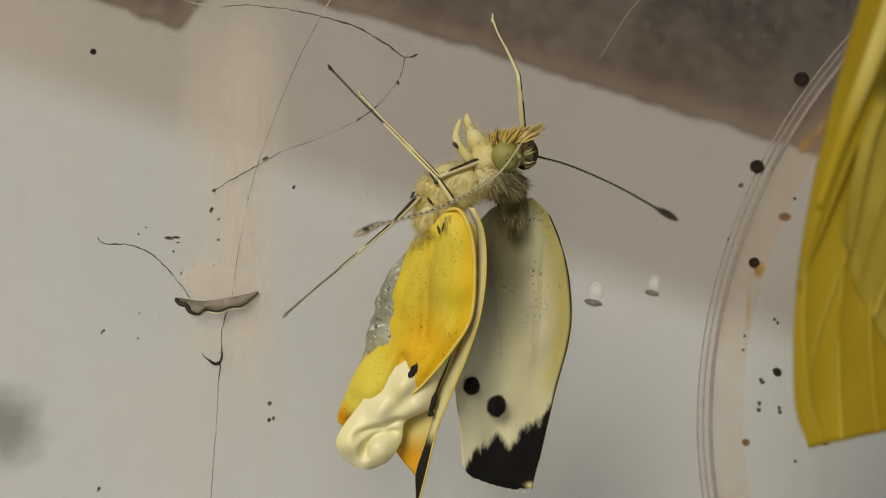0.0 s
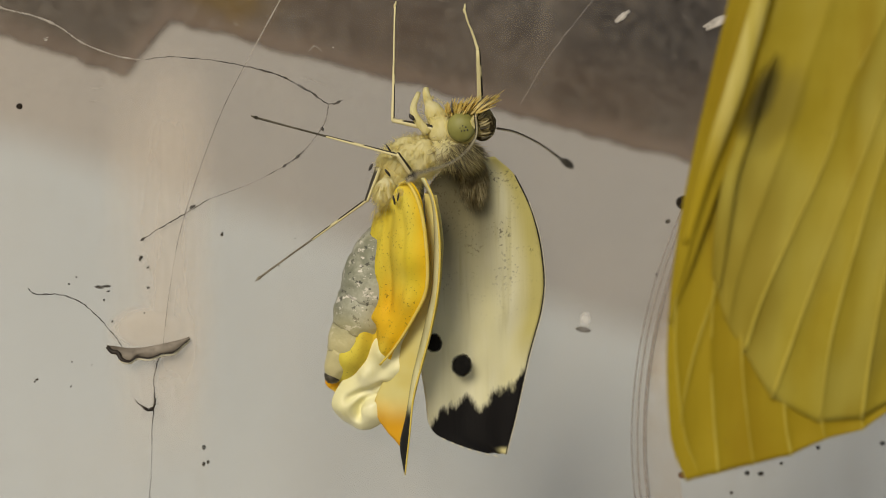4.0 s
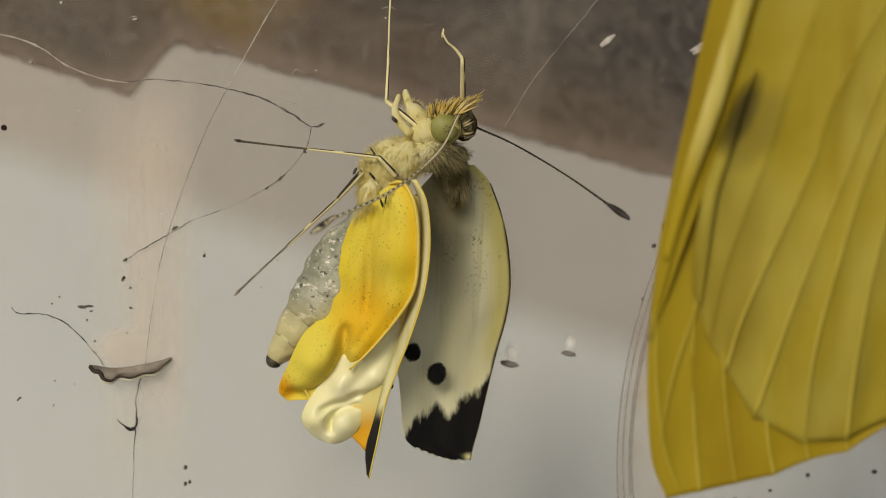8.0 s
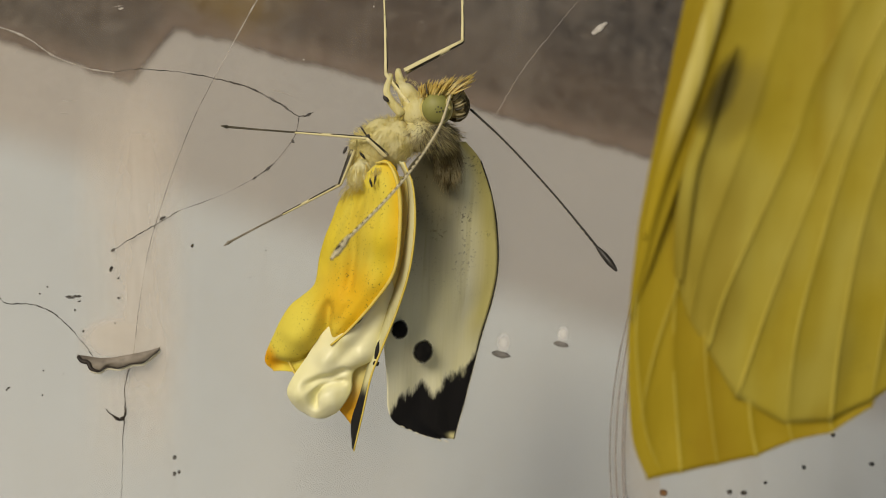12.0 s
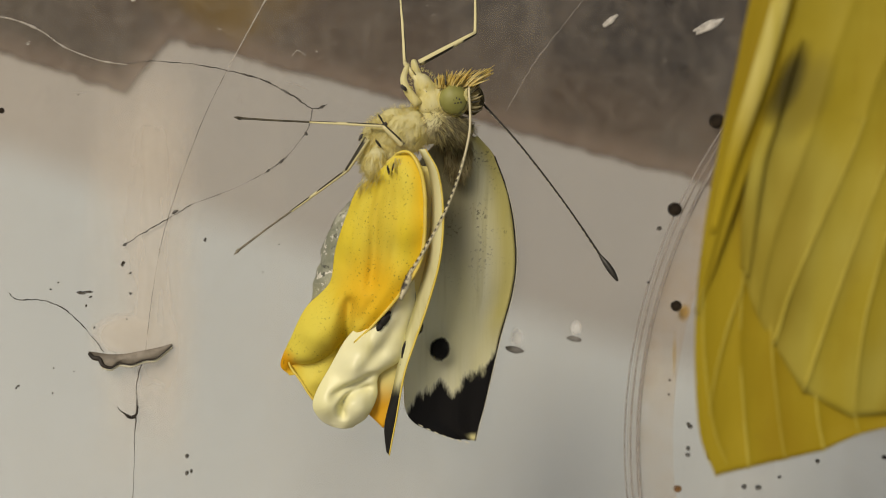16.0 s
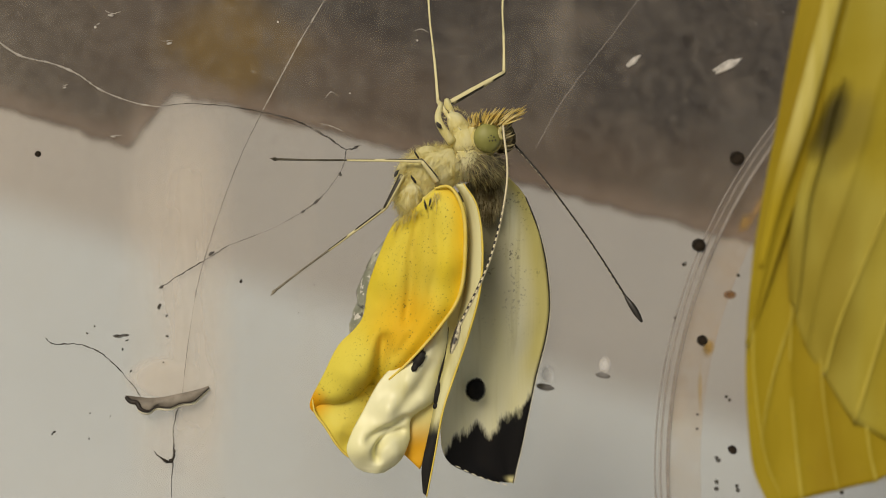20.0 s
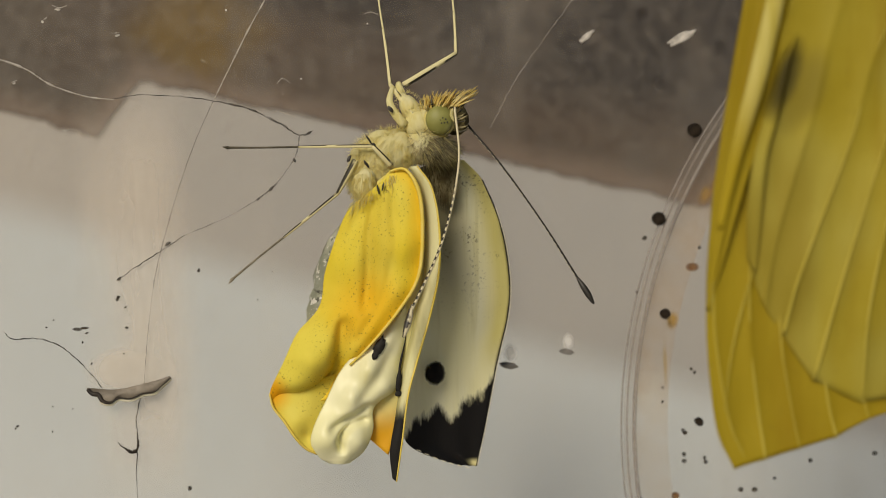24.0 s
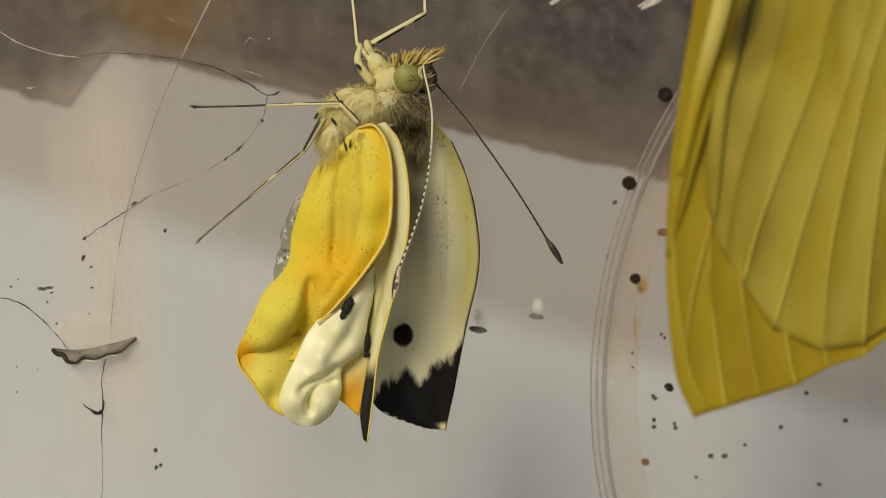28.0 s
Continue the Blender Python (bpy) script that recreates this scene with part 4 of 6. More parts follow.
    part("tail_tip", ball(bmesh.new(), line[7] + Vector((-0.1, 0, -0.25)), (0.65, 0.65, 0.55), 14, (0, 25, 0), 0.15), LEG_DARK, ab, "dark tip of the abdomen")

    # legs: each upper and lower half turns at its own joint
    legs = {}
    for name, (a, k, f) in LEGS.items():
        a, k, f = Vector(a), Vector(k), Vector(f)
        L1, L2 = (k - a).length, (f - k).length
        up = link(name, tube(bmesh.new(), [(0, 0, 0), (0.05, 0, L1 * 0.4), (0, 0, L1)], [0.26, 0.24, 0.17], 8, 10), LEG, root)
        bm = tube(bmesh.new(), [(0, 0, 0), (0.06, 0, L2 * 0.25), (0.0, 0, L2 * 0.5)], [0.15, 0.12, 0.10], 7, 10)
        low = link("shin", bm, LEG, root)
        bm = tube(bmesh.new(), [(0, 0, L2 * 0.5), (-0.12, 0, L2 * 0.75), (0.05, 0, L2)], [0.085, 0.08, 0.10], 6, 14)
        tube(bm, [(0.05, 0, L2), (0.32, 0, L2 + 0.06), (0.46, 0, L2 + 0.26)], [0.11, 0.10, 0.04], 6, 7)
        tube(bm, [(0.05, 0, L2), (-0.2, 0, L2 + 0.14), (-0.30, 0, L2 + 0.34)], [0.11, 0.10, 0.04], 6, 7)
        ball(bm, (0.05, 0, L2), (0.15, 0.14, 0.2), 12, (0, 0, 0), 0.5)
        part("foot", bm, LEG if "fore" in name else LEG_GREY if "hind" in name else LEG_DARK, low, "thin pale foot with two claws" if "fore" in name else "thin grey foot with two claws" if "hind" in name else "thin dark foot with two claws")
        legs[name] = (up, low)

    # feelers with clubs; they reach along their own z
    ring = ringed_antenna()
    feelers = []
    for name, L, at, bend in (("antenna", 18.0, FEELER, 1.25), ("far_antenna", 17.0, FAR_FEELER, 0.35)):
        bm = tube(bmesh.new(), [(0, 0, 0), (bend, 0, L * 0.25), (bend, 0, L * 0.58), (0, 0, L * 0.9)], [0.105, 0.10, 0.105, 0.125] if name == "antenna" else [0.10, 0.085, 0.08, 0.10], 8, 44)
        f = link(name, bm, ring if name == "antenna" else ringed_antenna(True), root)
        f.location = at * MM
        part("club", tube(bmesh.new(), [(0.04, 0, L * 0.86), (0, 0, L * 0.93), (-0.1, 0, L)], [0.10, 0.25, 0.27, 0.10], 8, 12), BLACK if name == "far_antenna" else club_pale(), f, "swollen club of the feeler")
        feelers.append(f)
    return root, ab, legs, feelers, (hind, crumple, pocket, strip, lobe), far


def club_pale():
    m = Mat("speckled pale club")
    return m.set(m.mix(m.math("MAXIMUM", m.span(m.noise(2500, 2), 0.45, 0.6), m.span(m.axis(0, "Normal"), 0.1, -0.3)), (0.62, 0.55, 0.36), (0.03, 0.025, 0.02)), 0.5).m


def wing_fringe():
    m = bpy.data.materials.get("pale wing fringe")
    return m or plain("pale wing fringe", (0.70, 0.66, 0.48), (0.8, 0.76, 0.6), 900)


# ---- the second butterfly, close to the camera ----
PERCH = Vector((15.15, -35.00, 9.95))


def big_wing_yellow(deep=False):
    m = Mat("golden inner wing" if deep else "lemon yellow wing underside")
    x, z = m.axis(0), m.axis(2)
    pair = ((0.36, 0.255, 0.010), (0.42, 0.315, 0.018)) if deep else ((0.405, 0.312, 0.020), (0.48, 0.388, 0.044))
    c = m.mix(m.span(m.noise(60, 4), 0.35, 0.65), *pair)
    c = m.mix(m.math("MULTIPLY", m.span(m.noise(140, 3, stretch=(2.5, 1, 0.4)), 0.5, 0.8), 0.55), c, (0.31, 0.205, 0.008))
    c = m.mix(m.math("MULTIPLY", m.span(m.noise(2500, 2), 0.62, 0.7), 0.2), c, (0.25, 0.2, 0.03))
    if not deep:
        # paler, greener scales here and there between the ribs
        c = m.mix(m.math("MULTIPLY", m.span(m.noise(95, 2, stretch=(1.6, 1, 0.6)), 0.45, 0.62), 0.6), c, (0.50, 0.44, 0.09))
        c = m.mix(m.math("MULTIPLY", m.span(m.noise(70, 3, stretch=(2, 1, 0.7)), 0.52, 0.68), 0.5), c, (0.30, 0.215, 0.012))
    # dusky spot of the fore wing, showing through
    sx, sz = (-0.00161, 0.00185)
    dz = m.math("SUBTRACT", z, sz)
    dx = m.math("SUBTRACT", m.math("ADD", x, m.math("MULTIPLY", dz, -0.36)), sx)
    dx = m.math("ADD", dx, m.math("MULTIPLY", m.math("SUBTRACT", m.noise(300, 3), 0.5), 0.0008))
    r = m.math("ADD", m.math("POWER", m.math("MULTIPLY", dx, 1 / 0.00085), 2), m.math("POWER", m.math("MULTIPLY", dz, 1 / 0.0021), 2))
    c = m.mix(m.span(r, 0.1, 1.9, 0.93, 0), c, (0.035, 0.030, 0.010))
    # its paler shade beside it
    r = m.math("ADD", m.math("POWER", m.math("MULTIPLY", m.math("SUBTRACT", dx, 0.0013), 1 / 0.0013), 2), m.math("POWER", m.math("MULTIPLY", m.math("ADD", dz, 0.0008), 1 / 0.0024), 2))
    c = m.mix(m.span(r, 0.1, 1.8, 0.5, 0), c, (0.20, 0.165, 0.035))
    m.set(c, 0.6, spec=0.15)
    m.bump(m.noise(500, 3, stretch=(2, 1, 0.4)), 0.2, 0.0003)
    return m.glow_through((0.5, 0.4, 0.02), 0.25).m


def longer(curve):
    """The same edge, drawn on upwards."""
    a, b = Vector(curve[0]), Vector(curve[1])
    return [a + (a - b) * 1.6, *curve]


def perched_butterfly():
    root = new("butterfly")
    root.location = PERCH * MM
    tagged(root, "lemon-yellow white butterfly with closed veined wings hanging near the lens", "butterfly")
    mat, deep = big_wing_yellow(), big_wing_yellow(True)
    pale = plain("pale lemon wing rib", (0.47, 0.38, 0.045), (0.54, 0.45, 0.07), 500)
    m = Mat("pale straw wing fold")
    c = m.mix(m.span(m.noise(200, 3, stretch=(3, 1, 0.3)), 0.35, 0.65), (0.45, 0.37, 0.06), (0.55, 0.475, 0.14))
    fade = m.math("ADD", m.axis(2), m.math("MULTIPLY", m.math("SUBTRACT", m.noise(250, 3), 0.5), 0.003))
    light = m.set(m.mix(m.span(fade, -0.0035, 0.0035), (0.385, 0.285, 0.014), c), 0.6, spec=0.15).m
    # the lower, inner layer: fore wing with ribs to its hem
    inner = [
        [(-3.28, 2.45, 6.67), (-4.68, 2.85, -0.51), (-5.68, 3.00, -6.76), (-6.14, 3.00, -12.75), (-5.83, 2.80, -19.16), (-4.80, 2.50, -22.15)],
        [(-2.84, 2.20, 6.67), (-4.25, 2.50, -0.82), (-5.30, 2.70, -7.08), (-5.77, 2.70, -12.70), (-5.06, 2.60, -18.77), (-3.89, 2.40, -21.90)],
        [(-2.06, 1.90, 6.68), (-2.89, 2.20, -1.49), (-3.32, 2.40, -7.75), (-3.44, 2.50, -13.77), (-3.10, 2.50, -18.08), (-2.75, 2.30, -21.69)],
        [(-0.39, 1.60, 6.70), (-1.03, 1.90, -1.47), (-1.58, 2.20, -7.74), (-1.53, 2.20, -13.75), (-1.04, 2.10, -18.04), (-0.51, 2.00, -21.18)],
        [(2.38, 1.40, 6.74), (1.74, 1.60, -1.44), (1.41, 1.90, -7.73), (1.03, 1.70, -13.70), (1.28, 1.60, -17.98), (1.79, 1.50, -20.57)],
        [(5.17, 1.20, 6.78), (4.93, 1.40, -1.43), (4.22, 1.60, -7.72), (3.63, 1.30, -13.68), (3.55, 1.10, -17.92), (3.84, 1.00, -19.52)],
        [(8.71, 1.00, 6.83), (8.15, 1.20, -1.41), (7.46, 1.40, -7.73), (6.65, 1.00, -13.68), (6.21, 0.80, -17.92), (6.22, 0.70, -18.98)],
        [(12.33, 0.90, 6.88), (11.81, 1.10, -1.40), (11.10, 1.20, -7.74), (10.05, 0.80, -12.64), (9.35, 0.60, -15.44), (8.66, 0.50, -17.38)],
    ]
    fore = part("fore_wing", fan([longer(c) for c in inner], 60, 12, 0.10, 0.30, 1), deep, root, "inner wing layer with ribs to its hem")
    for k, c in enumerate(inner[1:7]):
        part("vein", tube(bmesh.new(), [Vector(q) + Vector((0, 0.02, 0)) for q in c[1:]], [0.03, 0.04, 0.05, 0.06 if k in (1, 3) else 0.04, 0.08 if k in (1, 3) else 0.03], 8, 30), pale, fore)
    for c in (
        [(-3.27, 2.05, -9.45), (-3.99, 2.15, -11.57), (-4.61, 2.25, -13.70), (-5.07, 2.30, -15.83), (-5.41, 2.35, -18.33)],
        [(-5.16, 2.40, -6.69), (-5.54, 2.45, -8.79), (-5.90, 2.50, -10.54), (-6.13, 2.50, -12.30)],
    ):
        part("vein", tube(bmesh.new(), c, [0.02, 0.05, 0.04, 0.02], 6, 30), pale, fore)
    # the outer layer: hind wing, pleated between strong ribs
    outer = [
        [(-0.76, 0.40, 8.67), (-1.74, 0.60, 4.35), (-2.34, 0.90, -0.03), (-3.02, 1.30, -3.81), (-3.31, 1.70, -6.61), (-3.24, 2.30, -10.02)],
        [(2.69, -0.20, 8.71), (1.05, 0.00, 3.72), (-0.06, 0.30, -0.66), (-1.14, 0.80, -4.45), (-2.04, 1.40, -7.97), (-2.49, 2.25, -12.14)],
        [(6.60, -0.80, 8.60), (3.84, -0.60, 3.09), (2.45, -0.20, -1.64), (0.87, 0.30, -5.78), (-0.83, 1.00, -10.36), (-1.38, 2.10, -13.91)],
        [(8.95, -1.20, 8.80), (6.67, -1.10, 4.46), (4.72, -0.70, -1.26), (3.03, -0.20, -6.42), (1.72, 0.50, -11.02), (0.38, 1.60, -16.81)],
        [(10.18, -1.60, 8.81), (7.98, -1.50, 4.48), (5.95, -1.10, -0.89), (4.34, -0.60, -7.41), (3.45, 0.10, -12.72), (3.39, 1.10, -18.46)],
        [(12.11, -2.00, 8.83), (9.42, -1.90, 3.84), (7.77, -1.50, -1.54), (6.66, -1.00, -6.69), (5.98, -0.40, -13.03), (6.11, 0.70, -18.25)],
        [(14.09, -2.30, 8.86), (11.59, -2.20, 3.87), (9.96, -1.80, -1.51), (9.18, -1.40, -6.66), (8.65, -0.80, -11.60), (8.54, 0.45, -17.00)],
        [(16.86, -2.50, 8.90), (14.36, -2.40, 3.90), (12.69, -2.10, -1.49), (11.74, -1.70, -6.30), (11.17, -1.20, -10.87), (10.87, -0.10, -15.32)],
        [(20.32, -2.80, 8.96), (17.82, -2.70, 3.94), (15.81, -2.40, -1.47), (14.78, -2.10, -5.59), (13.91, -1.70, -8.74), (13.30, -1.20, -12.31)],
    ]
    wing = part("hind_wing", fan([longer(c) for c in outer], 70, 14, 0.05, 0.40, 2), mat, root, "lemon-yellow pleated hind wing with pale ribs")
    for k, c in enumerate(outer[2:8]):
        part("vein", tube(bmesh.new(), [Vector(q) + Vector((0, 0.03, 0)) for q in longer(c)], [0.03, 0.04, 0.05, 0.06, 0.09, 0.12 if k in (0, 1, 3) else 0.05], 8, 40), pale, wing)
    # the pale folded front strip
    left = [(-3.68, 0.70, 8.63), (-4.22, 1.00, 5.32), (-4.74, 1.30, 1.96), (-5.09, 1.60, -0.42), (-5.47, 2.00, -3.19), (-5.94, 2.40, -6.68), (-6.18, 2.85, -12.01)]
    right = [(-0.80, 0.30, 8.67), (-1.52, 0.50, 5.02), (-2.26, 0.80, 1.66), (-3.03, 1.10, -1.40), (-3.96, 1.60, -4.52), (-4.85, 2.15, -7.70), (-6.06, 2.75, -12.17)]
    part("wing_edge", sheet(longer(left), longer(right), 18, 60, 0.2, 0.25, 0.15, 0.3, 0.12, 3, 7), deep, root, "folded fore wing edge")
    left = [(-2.47, 0.00, 8.63), (-3.39, 0.15, 5.00), (-4.11, 0.40, 2.17), (-4.69, 0.70, -0.19), (-5.14, 1.20, -2.77), (-5.71, 2.10, -6.99)]
    right = [(-1.41, -0.30, 8.64), (-2.36, -0.10, 4.68), (-3.09, 0.10, 2.02), (-3.79, 0.45, -0.34), (-4.50, 1.00, -2.92), (-5.38, 2.00, -7.15)]
    part("wing_crease", sheet(longer(left), longer(right), 10, 40, 0.15, 0.2, 0.05, 0.3, 0.0, 3, 7), light, root, "pale straw-coloured crease")
    left = [(-1.99, 0.70, 2.67), (-2.80, 0.90, -0.03), (-3.60, 1.20, -3.11), (-3.80, 1.70, -5.91), (-3.55, 2.45, -9.12)]
    right = [(-0.85, 0.20, 4.70), (-1.81, 0.50, 0.67), (-2.73, 0.80, -2.74), (-3.04, 1.30, -6.22), (-3.20, 2.00, -9.80)]
    part("wing_fold", sheet(left, right, 16, 50, 0.2, 0.3, 0.1, 0.3, 0.0, 2, 8), mat, root, "yellow fold behind the front edge")
    return root


# ---- marks, threads and dirt on the plastic ----
def soft(name, color, reach, amount):
    """A see-through smudge that fades outwards."""
    m = Mat(name)
    v = m.n.new("ShaderNodeVectorMath")
    v.operation = "LENGTH"
    m.l.new(m.tc.outputs["Object"], v.inputs[0])
    n = m.noise(500, 3)
    d = m.math("ADD", v.outputs["Value"], m.math("MULTIPLY", m.math("SUBTRACT", n, 0.5), reach * 0.5))
    return m.set(color, 0.6).see_through(m.span(d, reach * 0.15, reach, amount, 0)).m


def fading(name, a, b, solid, amount, tint=None, scale=900, fray=0.3):
    """Dirt that thins out towards its outline; with a tint it stains what is seen through it."""
    m = Mat(name)
    px, pz = (m.math("POWER", m.math("SUBTRACT", m.axis(k, "Generated"), 0.5), 2) for k in (0, 2))
    far = m.math("SQRT", m.math("ADD", px, pz))
    n = m.noise(scale, 4)
    d = m.math("ADD", far, m.math("MULTIPLY", m.math("SUBTRACT", n, 0.5), fray))
    f = m.span(d, solid, 0.5, 1, 0)
    m.set(m.mix(m.span(n, 0.3, 0.7), a, b), 0.8, spec=0.08)
    return m.see_through(m.math("MULTIPLY", f, amount), m.mix(f, (1, 1, 1), tint) if tint else None).m


SILK = Mat("dark silk thread")
SILK.set(SILK.mix(SILK.span(SILK.noise(700, 3), 0.3, 0.7), (0.02, 0.017, 0.014), (0.09, 0.078, 0.066)), 0.5)
SILK = SILK.see_through(SILK.span(SILK.noise(450, 3), 0.32, 0.6, 0.25, 1.0)).m
HORN = plain("dark torn edge", (0.012, 0.009, 0.007), (0.045, 0.034, 0.024), 1200, 0.6)
DIRT = fading("dark speck", (0.010, 0.008, 0.006), (0.035, 0.026, 0.018), 0.33, 1.0, None, 900, 0.12)
DUST = fading("faint grey speck", (0.03, 0.026, 0.02), (0.08, 0.065, 0.05), 0.15, 0.75, None, 1500, 0.35)
RUST = fading("rust brown stain", (0.10, 0.045, 0.012), (0.22, 0.11, 0.035), 0.12, 0.9, (0.8, 0.5, 0.25), 900, 0.2)
STAIN = fading("yellow brown stain", (0.58, 0.40, 0.04), (0.50, 0.30, 0.03), 0.12, 0.45, (0.84, 0.60, 0.14), 300)
RUN = fading("pale yellow run", (0.60, 0.45, 0.12), (0.55, 0.38, 0.10), 0.05, 0.18, (0.93, 0.80, 0.55), 300)
FILM = fading("rusty film", (0.16, 0.07, 0.03), (0.12, 0.05, 0.02), 0.1, 0.08, (0.60, 0.40, 0.28), 150, 0.5)
SMUDGE = fading("grey smudge", (0.02, 0.018, 0.02), (0.03, 0.028, 0.03), 0.1, 0.25, (0.6, 0.58, 0.58), 400)
PALE = Mat("whitish flake")
PALE.set(PALE.mix(PALE.span(PALE.noise(600, 3), 0.3, 0.7), (0.55, 0.51, 0.46), (0.74, 0.70, 0.64)), 0.5)
PALE = PALE.see_through(PALE.span(PALE.noise(800, 3), 0.3, 0.62, 0.35, 0.95)).m


VEIL = Mat("pale thin silk")
VEIL = VEIL.set((0.64, 0.59, 0.52), 0.5).see_through(VEIL.span(VEIL.noise(500, 3), 0.3, 0.65, 0.22, 0.6)).m
FAINT = Mat("faint scratch")
FAINT = FAINT.set((0.55, 0.50, 0.45), 0.5).see_through(0.17).m
FINE = Mat("hair-thin silk")
FINE = FINE.set((0.09, 0.08, 0.07), 0.5).see_through(FINE.span(FINE.noise(300, 3), 0.3, 0.65, 0.1, 0.7)).m


def strand(name, label, pts, w, mat=SILK, knots=3, category="thread"):
    line = curve_points([(x, -0.05, z) for x, z in pts], 7 * len(pts))
    jit = 0.008 if mat is FINE or mat is VEIL else 0.035
    rng = random.Random(len(pts) * 31 + int(pts[0][0] * 10))
    line = [q + Vector((rng.uniform(-jit, jit), 0, rng.uniform(-jit, jit))) for q in line]
    n = len(line)
    radii = [(lambda a: a[0] + (a[1] - a[0]) * a[2])((w[min(int(k), len(w) - 2)], w[min(int(k), len(w) - 2) + 1], k - min(int(k), len(w) - 2))) * rng.choice((0.6, 0.8, 1.0, 1.0, 1.5)) * (0.85 if mat is SILK else 1.0) for k in [i / (n - 1) * (len(w) - 1) for i in range(n)]]
    ob = link(name, tube(bmesh.new(), line, radii, 5, 3 * n), mat)
    tagged(ob, label, category, group="silk threads")
    return ob


def speck(name, label, x, z, r, mat, y=0.1, stretch=1.0, turn=0.0, category="speck"):
    if mat in (STAIN, RUN, FILM, SMUDGE, SHADE):
        # a dried film has no thickness to speak of
        bm = bmesh.new()
        ring = [bm.verts.new((r * stretch * math.cos(k * math.pi / 20) * MM, 0, r * math.sin(k * math.pi / 20) * MM)) for k in range(40)]
        bm.faces.new(ring)
        ob = link(name, bm, mat)
    else:
        ob = link(name, ball(bmesh.new(), (0, 0, 0), (r * stretch, r * 0.45, r), 20, (0, 0, 0), 0.22 if r > 0.4 else 0.45, x), mat)
    ob.matrix_world = pose(x * MM, y * MM, z * MM, 0, turn, 0)
    return tagged(ob, label, category, group="specks on the plastic")


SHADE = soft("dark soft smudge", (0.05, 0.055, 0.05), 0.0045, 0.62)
GLINT = fading("painted drop glint", (0.86, 0.85, 0.83), (0.92, 0.90, 0.88), 0.05, 0.42, None, 600, 0.25)


RED = plain("glossy red", (0.42, 0.07, 0.03), (0.55, 0.14, 0.06), 500, 0.25, 0.6)
LUMP = plain("glossy brown dropping", (0.010, 0.005, 0.003), (0.055, 0.022, 0.008), 500, 0.45, 0.4)


def lump(*beads):
    """A wet brown clot of droppings with a rusty halo."""
    ob = new("dropping_clot")
    x, z, _ = beads[0]
    ob.location = (x * MM, 0.2 * MM, z * MM)
    tagged(ob, "glossy dark brown clot of droppings on the plastic", "dropping", group="droppings")
    for bx, bz, r in beads:
        part("bead", ball(bmesh.new(), (bx - x, 0, bz - z), (r, r * 0.5, r), 20, (0, 0, 0), 0.6, bx), LUMP, ob)
    part("halo", ball(bmesh.new(), (0.1, 0.0, 0.1), (2.1, 0.04, 1.7), 16, (0, 0, 0), 0.3, z), STAIN, ob, "rusty stain round the clot")


def chip():
    """A torn sliver of dried silk with a pale patch above it."""
    ob = new("torn_chip")
    tagged(ob, "dark torn sliver of plastic curling off the wall", "chip")
    left = [(-26.96, -0.10, -10.65), (-26.04, -0.30, -10.78), (-24.86, -0.50, -10.89), (-23.78, -0.50, -10.80), (-22.92, -0.50, -10.64), (-21.83, -0.30, -10.49), (-20.59, -0.10, -10.21)]
    right = [(-26.89, -0.10, -10.79), (-26.57, -0.40, -11.08), (-26.11, -0.50, -11.19), (-25.84, -0.70, -11.66), (-25.25, -0.70, -11.84), (-24.64, -0.60, -11.55), (-23.71, -0.70, -11.65), (-22.75, -0.60, -11.35), (-21.88, -0.50, -11.29), (-21.20, -0.30, -10.84), (-20.55, -0.10, -10.34)]
    part("sliver", sheet(left, right, 8, 40, 0.25, 0.25, 0.12, 2.5, 0, 3, 9), plain("torn grey film", (0.13, 0.11, 0.085), (0.30, 0.26, 0.21), 500), ob)
    part("edge", tube(bmesh.new(), [Vector(q) + Vector((0, -0.12, 0)) for q in right], [0.16, 0.20, 0.16, 0.08, 0.05, 0.05, 0.05, 0.04], 6, 60), HORN, ob, "dark ragged edge")
    part("lip", tube(bmesh.new(), [Vector(q) + Vector((0.03, 0.1, -0.16)) for q in right[1:]], [0.10, 0.17, 0.14, 0.12, 0.13, 0.06], 6, 60), wing_fringe(), ob, "pale torn lip")


def drop(x, z, s):
    ob = new("water_drop")
    ob.location = (x * MM, 1.6 * MM, z * MM)
    tagged(ob, "dried drop with a pale glint on the plastic", "drop", group="drops")
    # the drop's shaded underside and its glint are put in as grey and pale colour
    part("shadow_side", ball(bmesh.new(), (0, 0, 0), (0.75 * s, 0.25, 0.28 * s), 14, (0, 12, 0), 0.3, x), plain_grey(), ob, "lower rim coloured grey as the drop's shaded side")
    part("bead", ball(bmesh.new(), (0.15 * s, -0.05, 1.05 * s), (0.75 * s, 0.25, 1.05 * s), 16, (0, 8, 0), 0.15, z), GLINT, ob, "pale bead coloured as the drop's glint")


def plain_grey():
    return bpy.data.materials.get("painted drop shade") or plain("painted drop shade", (0.10, 0.10, 0.095), (0.22, 0.21, 0.2), 900)


